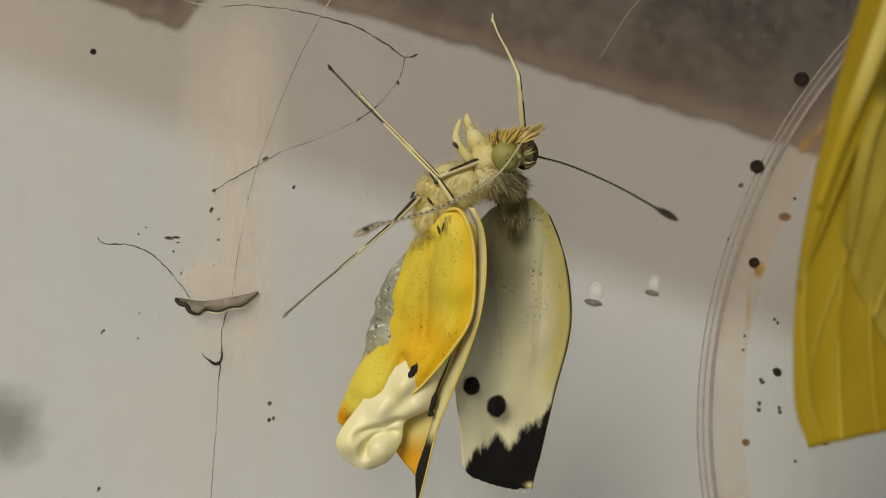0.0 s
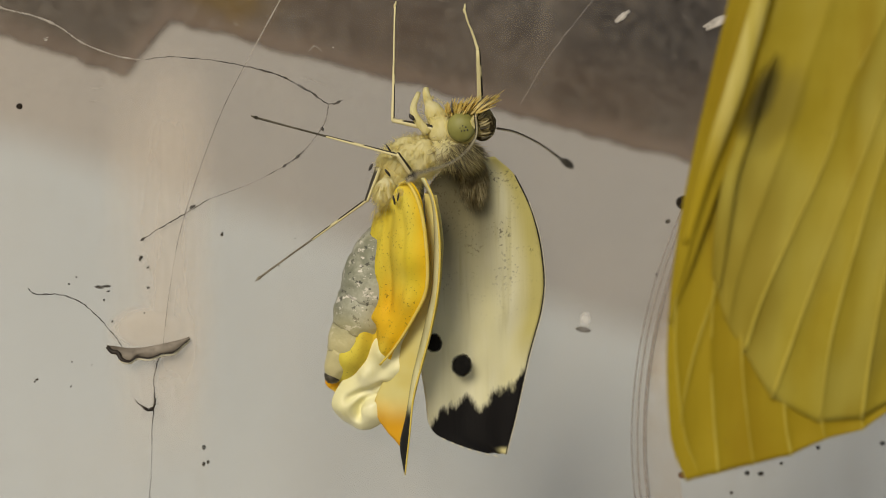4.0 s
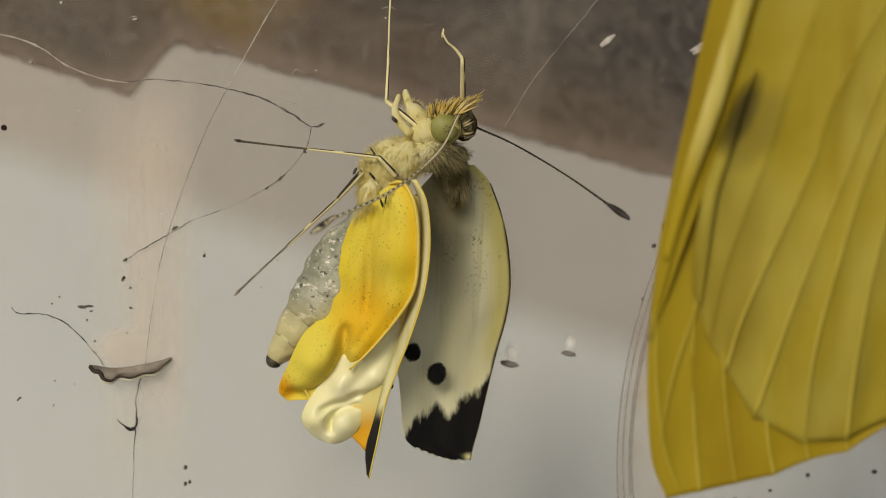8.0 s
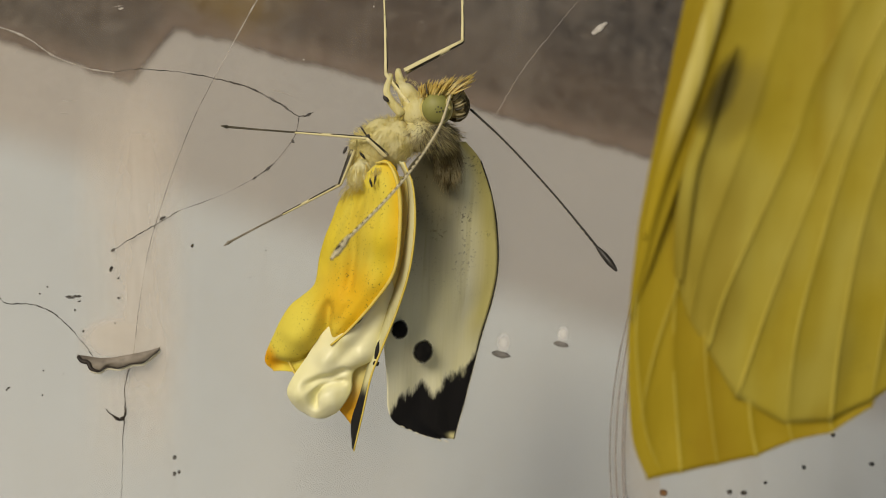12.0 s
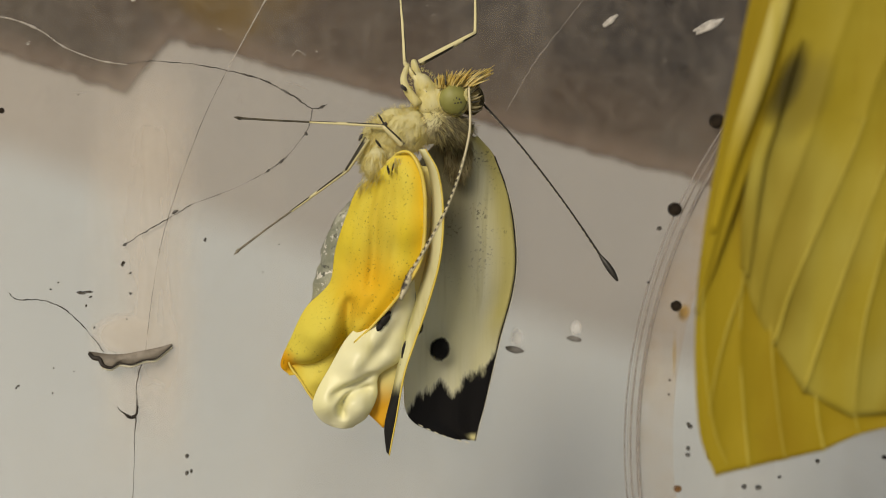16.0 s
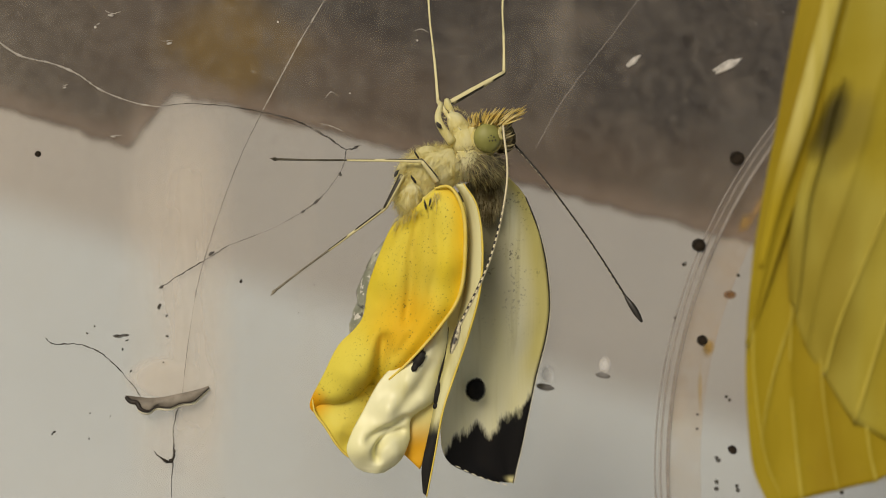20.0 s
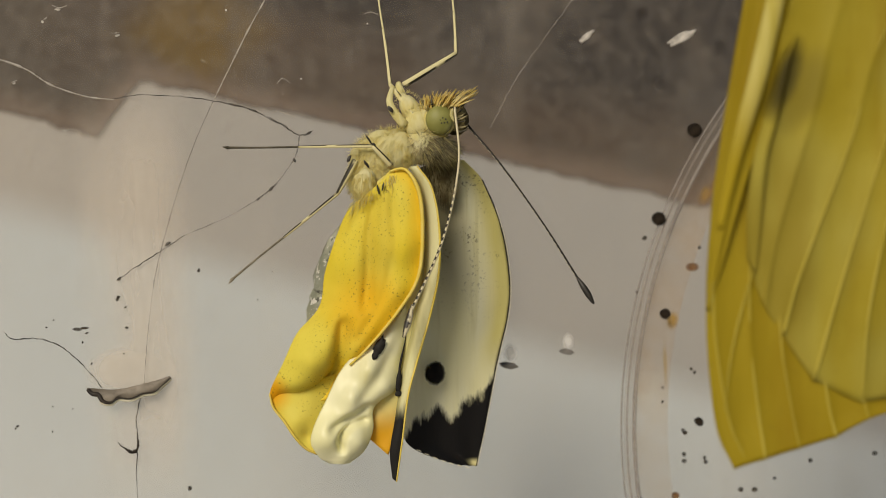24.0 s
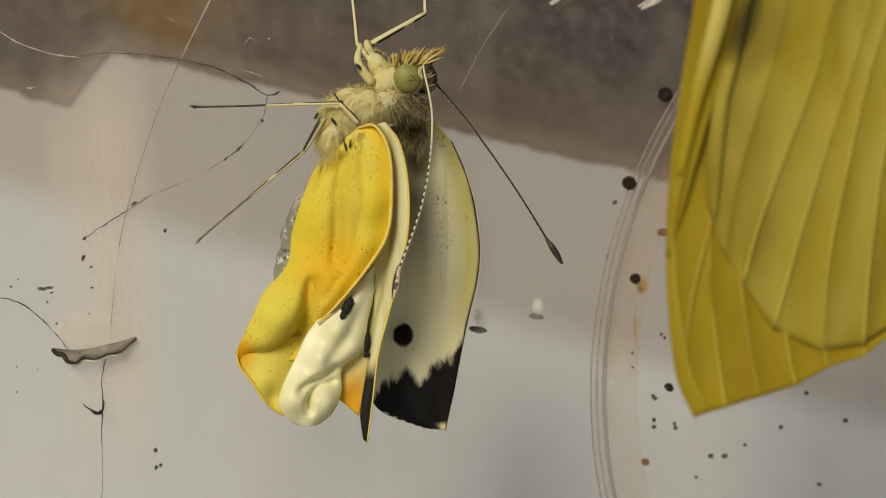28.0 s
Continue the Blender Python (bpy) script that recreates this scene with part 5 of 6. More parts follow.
def marks():
    strand("silk_thread", "dark twisted silk thread on the plastic", [(-23.65, 11.52), (-21.51, 11.71), (-18.08, 11.43), (-15.49, 10.91), (-13.31, 10.31), (-11.15, 9.18), (-9.50, 8.14), (-8.36, 8.41)], [0.03, 0.035, 0.045, 0.06, 0.08, 0.075, 0.03], SILK)
    strand("silk_thread", "pale silk thread over the dark part", [(-36.18, 16.71), (-34.24, 15.32), (-31.83, 14.71), (-30.02, 13.94), (-28.22, 12.69), (-25.75, 11.76), (-23.66, 11.43)], [0.07, 0.09, 0.06, 0.05], VEIL)
    strand("silk_thread", "thin knotted silk thread", [(-9.50, 8.05), (-9.84, 6.60), (-10.90, 5.08), (-11.94, 4.01), (-13.14, 3.18)], [0.03, 0.05, 0.03, 0.07, 0.02], FINE)
    strand("silk_thread", "faint thin silk thread on plastic", [(-13.14, 3.18), (-15.50, 1.96), (-18.98, 0.68)], [0.02, 0.02, 0.03], FINE)
    strand("silk_thread", "thin dark silk thread", [(-18.98, 0.68), (-20.41, -0.21), (-22.63, -1.49), (-24.23, -2.49)], [0.06, 0.04, 0.05, 0.03], SILK)
    strand("silk_thread", "dark curved silk thread by the chip", [(-32.82, -5.99), (-32.19, -6.50), (-30.53, -6.57), (-28.89, -7.21), (-27.48, -8.53), (-26.29, -10.01), (-25.78, -10.84)], [0.04, 0.05, 0.045, 0.035, 0.03], SILK)
    strand("silk_thread", "pale straight thread over the board", [(-8.65, 23.84), (-11.66, 18.82), (-13.00, 16.64), (-14.93, 13.18), (-16.00, 11.24)], [0.05, 0.05, 0.05], VEIL)
    strand("silk_thread", "fine straight thread on the plastic", [(-16.00, 11.24), (-17.84, 7.57), (-19.84, 2.40), (-21.30, -2.36), (-22.15, -7.14), (-22.60, -10.64)], [0.022, 0.025, 0.025, 0.025], FINE)
    strand("silk_thread", "fine thread below the chip", [(-22.60, -10.64), (-23.34, -13.24), (-23.33, -14.79), (-23.54, -17.21), (-23.66, -20.30), (-23.89, -23.84), (-24.26, -30.06)], [0.05, 0.04, 0.07, 0.03, 0.03, 0.03], SILK)
    strand("silk_thread", "pale straight scratch in the plastic", [(17.65, 23.89), (13.51, 18.40), (10.95, 15.23), (8.15, 11.63), (6.09, 8.02)], [0.045, 0.04, 0.03], FAINT)
    speck("thread_knot", "small dark knot in the silk thread", -10.00, 6.16, 0.10, SILK, -0.05, 1.80, 60, "knot")
    speck("thread_knot", "small dark knot in the silk thread", -11.94, 4.01, 0.11, SILK, -0.05, 2.20, -45, "knot")
    speck("thread_knot", "small dark knot in the silk thread", -13.00, 3.26, 0.09, SILK, -0.05, 2.00, -40, "knot")
    speck("thread_knot", "small dark knot in the silk thread", -20.18, 0.13, 0.10, SILK, -0.05, 2.60, -30, "knot")
    speck("thread_knot", "small dark knot in the silk thread", -24.05, -2.37, 0.10, SILK, -0.05, 1.80, -40, "knot")
    speck("thread_knot", "small dark knot in the silk thread", -8.74, 8.25, 0.10, SILK, -0.05, 2.20, -30, "knot")
    chip()
    strand("curl", "small dark curl of shed skin", [(-24.85, -15.10), (-24.33, -15.68), (-23.74, -15.99), (-23.38, -15.67), (-23.26, -15.01)], [0.03, 0.10, 0.12, 0.03], HORN, category="curl")
    speck("dropping", "round dark dropping on the rim", 23.74, 7.15, 0.65, DIRT, 0.15, 1.05, 0, "dropping")
    speck("dropping", "round dark dropping on the rim", 20.28, -0.10, 0.61, DIRT, 0.15, 1.05, 0, "dropping")
    speck("dropping", "round dark dropping on the rim", 20.59, -8.11, 0.48, DIRT, 0.15, 1.05, 0, "dropping")
    speck("stain_spot", "rust brown spot on the rim", 23.76, -4.47, 0.43, RUST, 1.70, 1.50, 0, "stain")
    speck("stain_spot", "rust brown spot on the rim", 21.56, -24.02, 0.35, RUST, 1.70, 1.20, 0, "stain")
    speck("stain", "yellow brown stain beside a dropping", 21.81, -8.96, 0.96, STAIN, 1.75, 0.70, 15, "stain")
    speck("speck", "small dark speck on the plastic", 23.84, -2.71, 0.17, DUST, 0.15, 1.00, 0, "speck")
    speck("speck", "small dark speck on the plastic", 22.75, -12.96, 0.17, DUST, 0.15, 1.00, 0, "speck")
    speck("speck", "small dark speck on the plastic", 25.19, -13.67, 0.22, DUST, 0.15, 0.80, 0, "speck")
    speck("speck", "small dark speck on the plastic", 23.30, -17.49, 0.35, DIRT, 0.15, 1.40, 40, "speck")
    speck("speck", "small dark speck on the plastic", 21.85, -18.10, 0.17, DUST, 0.15, 1.30, 0, "speck")
    speck("speck", "small dark speck on the plastic", 21.87, -20.18, 0.26, DUST, 0.15, 0.80, 0, "speck")
    speck("speck", "small dark speck on the plastic", 21.85, -20.75, 0.22, DUST, 0.15, 1.20, 0, "speck")
    speck("speck", "small dark speck on the plastic", 23.71, -20.63, 0.22, DUST, 0.15, 0.80, 20, "speck")
    speck("speck", "small dark speck on the plastic", 19.01, -1.64, 0.22, DUST, 0.15, 1.20, -30, "speck")
    speck("speck", "small dark speck on the plastic", 18.14, -6.10, 0.13, DUST, 0.15, 1.00, 0, "speck")
    speck("speck", "small dark speck on the plastic", 20.15, -14.35, 0.13, DUST, 0.15, 1.00, 0, "speck")
    speck("speck", "small dark speck on the plastic", 20.11, -15.55, 0.13, DUST, 0.15, 1.00, 0, "speck")
    speck("speck", "small dark speck on the plastic", 35.88, -18.91, 0.22, DUST, 0.15, 1.20, 20, "speck")
    speck("speck", "small dark speck on the plastic", 33.43, -21.73, 0.22, DUST, 0.15, 1.00, 0, "speck")
    speck("speck", "small dark speck on the plastic", 30.04, -22.97, 0.17, DUST, 0.15, 1.20, -20, "speck")
    speck("speck", "small dark speck on the plastic", 26.91, -23.69, 0.26, DUST, 0.15, 1.00, 0, "speck")
    speck("speck", "small dark speck on the plastic", 28.20, -23.80, 0.26, DUST, 0.15, 1.30, 0, "speck")
    speck("speck", "small dark speck on the plastic", 25.52, -25.37, 0.17, DUST, 0.15, 1.00, 0, "speck")
    speck("speck", "small dark speck on the plastic", 39.50, -21.62, 0.22, DUST, 0.15, 1.30, 0, "speck")
    speck("speck", "small dark speck on the plastic", 36.90, -27.02, 0.22, DUST, 0.15, 1.20, 0, "speck")
    speck("speck", "small dark speck on the plastic", -33.05, 7.92, 0.23, DIRT, 0.10, 1.00, -30, "speck")
    speck("speck", "small dark speck on the plastic", -32.69, -25.83, 0.26, DUST, 0.10, 0.60, 20, "speck")
    speck("speck", "small dark speck on the plastic", -17.91, -2.17, 0.10, DUST, 0.10, 1.00, 0, "speck")
    speck("speck", "small dark speck on the plastic", -32.47, -13.42, 0.10, DUST, 0.10, 1.00, 0, "speck")
    speck("speck", "small dark speck on the plastic", -29.74, -13.91, 0.10, DUST, 0.10, 0.60, 0, "speck")
    speck("speck", "small dark speck on the plastic", -17.89, -2.03, 0.10, DUST, 0.10, 1.00, 0, "speck")
    speck("speck", "small dark speck on the plastic", -26.92, -6.04, 0.12, DUST, 0.10, 3.00, 0, "speck")
    speck("speck", "small dark speck on the plastic", -19.55, -19.28, 0.23, DUST, 0.10, 0.80, 20, "speck")
    speck("speck", "small dark speck on the plastic", -17.97, -2.15, 0.10, DUST, 0.10, 1.00, 0, "speck")
    speck("speck", "small dark speck on the plastic", -18.90, -28.60, 0.10, DUST, 0.10, 1.00, 0, "speck")
    speck("speck", "small dark speck on the plastic", -19.57, -20.64, 0.23, DUST, 0.10, 0.70, 20, "speck")
    speck("speck", "small dark speck on the plastic", -27.08, -7.13, 0.13, DUST, 0.10, 0.60, 0, "speck")
    speck("speck", "small dark speck on the plastic", -24.29, -3.97, 0.16, DUST, 0.10, 0.80, 0, "speck")
    speck("speck", "small dark speck on the plastic", -24.19, -3.80, 0.13, DUST, 0.10, 1.00, 0, "speck")
    speck("speck", "small dark speck on the plastic", -20.58, -10.58, 0.07, DUST, 0.10, 1.00, 0, "speck")
    speck("speck", "small dark speck on the plastic", -27.40, -6.10, 0.16, DUST, 0.10, 2.40, 8, "speck")
    speck("speck", "small dark speck on the plastic", -19.21, -20.49, 0.20, DUST, 0.10, 0.70, 10, "speck")
    speck("speck", "small dark speck on the plastic", 27.42, -13.21, 0.57, DIRT, 0.15, 1.00, 0, "speck")
    speck("speck", "small dark speck on the plastic", 25.47, -14.14, 0.30, DIRT, 0.15, 1.20, 0, "speck")
    speck("speck", "small dark speck on the plastic", 27.99, -2.56, 0.30, DIRT, 0.15, 0.70, 0, "speck")
    speck("speck", "small dark speck on the plastic", 27.40, -1.41, 0.22, DUST, 0.15, 1.10, 0, "speck")
    speck("speck", "small dark speck on the plastic", 29.45, -5.23, 0.26, DUST, 0.15, 1.20, 0, "speck")
    speck("speck", "small dark speck on the plastic", 25.87, -6.98, 0.22, DUST, 0.15, 1.40, 0, "speck")
    speck("speck", "small dark speck on the plastic", 28.52, -10.64, 0.17, DUST, 0.15, 1.40, -20, "speck")
    speck("speck", "small dark speck on the plastic", 26.69, -11.29, 0.17, DUST, 0.15, 1.30, -20, "speck")
    speck("speck", "small dark speck on the plastic", 23.04, -13.25, 0.17, DUST, 0.15, 1.00, 0, "speck")
    speck("speck", "small dark speck on the plastic", 22.01, -18.34, 0.22, DUST, 0.15, 1.20, 0, "speck")
    speck("speck", "small dark speck on the plastic", 23.80, -20.99, 0.22, DUST, 0.15, 1.00, 0, "speck")
    lump((30.45, 10.81, 0.85), (29.42, 9.92, 0.75), (31.27, 11.16, 0.70), (29.78, 8.99, 0.60))
    lump((23.64, -31.70, 0.90), (25.20, -31.57, 0.70), (22.36, -32.05, 0.60))
    speck("stain_spot", "red brown spot below the rim", 22.43, -30.09, 0.52, RUST, 1.70, 0.60, 15, "stain")
    speck("red_bead", "small red bead on the plastic", 35.46, -30.42, 0.61, RED, 1.20, 0.80, 0, "bead")
    speck("stain", "yellow streak inside the rim", 26.45, 3.06, 2.26, STAIN, 1.75, 0.25, 35, "stain")
    speck("stain", "yellow brown stain inside the rim", 25.20, 1.63, 1.22, STAIN, 1.76, 0.60, 35, "stain")
    speck("smudge", "dim grey smudge on the plastic", 30.44, 4.38, 0.61, SMUDGE, 1.80, 1.00, 0, "smudge")
    strand("silk_thread", "short pale scratch in the plastic", [(-27.88, 18.74), (-27.31, 18.52), (-26.72, 18.68)], [0.02, 0.045, 0.02], VEIL)
    strand("silk_thread", "short pale scratch in the plastic", [(-28.53, 17.65), (-28.27, 17.81)], [0.02, 0.045, 0.02], VEIL)
    strand("silk_thread", "short pale scratch in the plastic", [(-23.69, 16.44), (-22.88, 16.55)], [0.02, 0.045, 0.02], VEIL)
    strand("silk_thread", "short pale scratch in the plastic", [(-31.18, 12.99), (-30.76, 13.15)], [0.02, 0.045, 0.02], VEIL)
    strand("silk_thread", "short pale scratch in the plastic", [(-14.86, 18.26), (-14.58, 18.47)], [0.02, 0.045, 0.02], VEIL)
    strand("silk_thread", "short pale scratch in the plastic", [(-11.09, 12.19), (-10.63, 12.62), (-10.02, 12.25)], [0.02, 0.045, 0.02], VEIL)
    strand("silk_thread", "short pale scratch in the plastic", [(-11.55, 10.17), (-10.75, 9.96), (-9.79, 9.58)], [0.02, 0.045, 0.02], VEIL)
    strand("silk_thread", "short pale scratch in the plastic", [(-3.99, 17.44), (-3.29, 17.61), (-2.71, 17.33)], [0.02, 0.045, 0.02], VEIL)
    strand("silk_thread", "short pale scratch in the plastic", [(-27.78, 9.25), (-26.81, 9.30)], [0.02, 0.045, 0.02], VEIL)
    strand("silk_thread", "short pale scratch in the plastic", [(-27.87, 8.31), (-27.20, 8.32)], [0.02, 0.045, 0.02], VEIL)
    speck("rust_film", "rusty translucent film inside the rim", 31.66, 10.11, 4.78, FILM, 1.72, 0.62, 35, "stain")
    speck("stain", "faint yellow run along the rim", 21.04, -12.68, 2.60, RUN, 1.73, 0.11, 0, "stain")
    speck("speck", "faint grey speck on the plastic", -24.20, -3.79, 0.10, DUST, 0.10, 1.4, 30, "speck")
    speck("speck", "faint grey speck on the plastic", -23.69, -4.62, 0.08, DUST, 0.10, 1.8, -30, "speck")
    speck("speck", "faint grey speck on the plastic", -23.69, -6.21, 0.10, DUST, 0.10, 1.6, 10, "speck")
    speck("speck", "faint grey speck on the plastic", -26.50, -8.83, 0.13, DUST, 0.10, 0.6, 25, "speck")
    speck("speck", "faint grey speck on the plastic", -24.02, -8.22, 0.07, DUST, 0.10, 1.0, 0, "speck")
    speck("speck", "faint grey speck on the plastic", -29.14, -5.26, 0.07, DUST, 0.10, 1.2, 0, "speck")
    speck("speck", "faint grey speck on the plastic", -29.72, -5.79, 0.07, DUST, 0.10, 1.5, 20, "speck")
    speck("speck", "faint grey speck on the plastic", -13.44, -4.71, 0.06, DUST, 0.10, 1.0, 0, "speck")
    speck("speck", "faint grey speck on the plastic", -12.16, -2.54, 0.06, DUST, 0.10, 1.0, 0, "speck")
    speck("speck", "faint grey speck on the plastic", -28.11, -12.24, 0.07, DUST, 0.10, 0.7, 20, "speck")
    speck("speck", "faint grey speck on the plastic", -29.62, -11.94, 0.07, DUST, 0.10, 1.0, 0, "speck")
    speck("speck", "faint grey speck on the plastic", -32.32, -13.26, 0.10, DUST, 0.10, 1.6, -20, "speck")
    speck("speck", "faint grey speck on the plastic", -26.75, -6.44, 0.07, DUST, 0.10, 2.2, -15, "speck")
    speck("flake", "tiny whitish fleck on the plastic", -28.62, 17.51, 0.10, PALE, 0.10, 1.0, 0, "flake")
    speck("flake", "tiny whitish fleck on the plastic", -14.73, 18.06, 0.08, PALE, 0.10, 1.0, 0, "flake")
    speck("flake", "tiny whitish fleck on the plastic", -23.10, 16.33, 0.08, PALE, 0.10, 2.4, -10, "flake")
    speck("flake", "tiny whitish fleck on the plastic", -27.44, 18.41, 0.09, PALE, 0.10, 2.4, 5, "flake")
    speck("flake", "tiny whitish fleck on the plastic", -3.63, 16.73, 0.05, PALE, 0.10, 1.5, 60, "flake")
    speck("flake", "tiny whitish fleck on the plastic", -30.97, 12.93, 0.06, PALE, 0.10, 2.2, -15, "flake")
    speck("flake", "tiny whitish fleck on the plastic", -27.44, 9.20, 0.06, PALE, 0.10, 3.0, 5, "flake")
    speck("flake", "tiny whitish fleck on the plastic", -9.12, 12.54, 0.05, PALE, 0.10, 1.6, 10, "flake")
    drop(7.23, -11.68, 1.00)
    drop(12.30, -10.90, 0.85)
    speck("flake", "whitish flake stuck to the plastic", 14.54, 15.20, 0.24, PALE, 0.10, 3.00, -38, "flake")
    speck("flake", "whitish flake stuck to the plastic", 22.84, 14.88, 0.37, PALE, 0.10, 3.60, -22, "flake")
    speck("smudge", "dim grey smudge on the plastic", 20.05, 17.08, 0.96, SMUDGE, 1.80, 0.80, 20, "smudge")
    speck("smudge", "dim grey smudge on the plastic", 21.35, 11.11, 0.87, SMUDGE, 1.80, 0.90, 20, "smudge")
    speck("smudge", "dim grey smudge on the plastic", 26.85, 14.07, 1.13, SMUDGE, 1.80, 0.80, 20, "smudge")
    speck("smudge", "large soft dark smudge on the plastic", -39.96, -21.25, 5.43, SHADE, 1.90, 1.20, 0, "smudge")


setting()
box_wall()
marks()
BUTTERFLY, ABDOMEN_PART, LEG_PARTS, FEELERS, NEAR_WINGS, FAR_WING = butterfly()
SECOND = perched_butterfly()

# seconds; millimetres; turn about the upright and lean in the picture, degrees
BODY_ROWS = [
    (0, -4.83, -5.50, -2.12, -8.2, -4.0),
    (0.5, -6.46, -5.50, -0.77, -20.9, -7.5),
    (1, -3.07, -5.50, -0.99, 0.4, -4.1),
    (1.5, -3.39, -5.50, 0.17, 0.5, -2.6),
    (2, -1.24, -5.50, 1.30, 10.5, -1.2),
    (2.5, -0.66, -5.50, 2.85, 10.5, -2.4),
    (3, -0.92, -5.50, 3.42, 2.4, -3.6),
    (3.5, -2.25, -5.50, 3.34, -15.4, -3.9),
    (5.5, -0.97, -5.50, 4.10, 1.3, -4.9),
    (6, -1.52, -5.50, 4.77, -2.6, -5.1),
    (6.5, -2.09, -5.50, 4.62, -15.1, -6.0),
    (7, -1.75, -5.50, 4.83, -6.6, -7.0),
    (7.3, -0.25, -5.50, 3.74, 20.4, -6.6),
    (7.6, -2.69, -5.50, 4.21, -11.6, -6.3),
    (8, -1.80, -5.50, 5.01, -5.5, -5.9),
    (8.5, -1.06, -5.50, 5.90, 11.4, -3.1),
    (9, 0.29, -5.50, 6.54, 16.3, -0.2),
    (9.5, -1.20, -5.50, 6.55, -5.6, -3.0),
    (10, -2.45, -5.50, 6.25, -10.4, -5.8),
    (10.5, -0.89, -5.50, 5.49, -9.6, -5.4),
    (11, -1.14, -5.50, 5.75, -7.8, -4.9),
    (11.5, -1.48, -5.50, 5.79, -5.9, -4.8),
    (13.5, -1.39, -5.50, 5.63, -4.0, -4.4),
    (14, -1.36, -5.50, 5.71, -4.0, -4.4),
    (15, -1.48, -5.50, 5.66, -2.3, -3.0),
    (16, -1.75, -5.50, 5.62, -0.6, -1.5),
    (17, -1.90, -5.50, 5.69, -0.9, -0.1),
    (18, -2.01, -5.50, 5.62, -0.8, -0.1),
    (19, -2.01, -5.50, 5.70, -0.7, -0.1),
    (20, -2.10, -5.50, 5.60, -0.6, -0.1),
    (20.5, -2.04, -5.50, 5.69, -0.6, -0.1),
    (22.5, -2.08, -5.50, 5.58, -0.4, -0.0),
    (23, -1.80, -5.50, 5.62, -0.3, -0.0),
    (24, -1.97, -5.50, 5.57, -0.2, -0.0),
    (25, -2.04, -5.50, 5.55, -0.1, -0.0),
    (26, -2.04, -5.50, 5.54, -0.0, 0.0),
    (27, -2.00, -5.50, 5.48, -0.0, 0.0),
    (28, -1.96, -5.50, 5.63, -0.0, 0.0),
]
# seconds, the swing of the abdomen, degrees, how far it reaches out and how far it draws back, millimetres
TAIL_ROWS = [
    (0, 0, 0, 0),
    (0.5, -4, 0, 0),
    (1, 9, 0, 0),
    (2, 12.5, 0.5, 0),
    (3, 11, 2.4, 0),
    (3.5, 0, 0, 0),
    (5.5, 8, 0, 0),
    (6, 14.5, 0, 0),
    (6.5, -2, 0, 0),
    (7, 14.5, 0, 0),
    (7.3, 27, 0, 0),
    (7.6, 0, 0, 0),
    (8, 14, 0, 0),
    (8.5, 12, 0, 0),
    (9, 13, 1, 0),
    (9.5, 0, 0, 1.2),
    (10, -5, 0, 1.2),
    (11, -4, 0, 1.2),
    (14, -0.5, 0, 1.2),
    (15, -0.5, 0, 1.2),
    (17, -4, 0, 0.6),
    (20, -4.5, 0, 0),
    (23, -3.5, 0, 0),
    (26, -3.5, 0, 0),
    (28, -3.5, 0, 0),
]
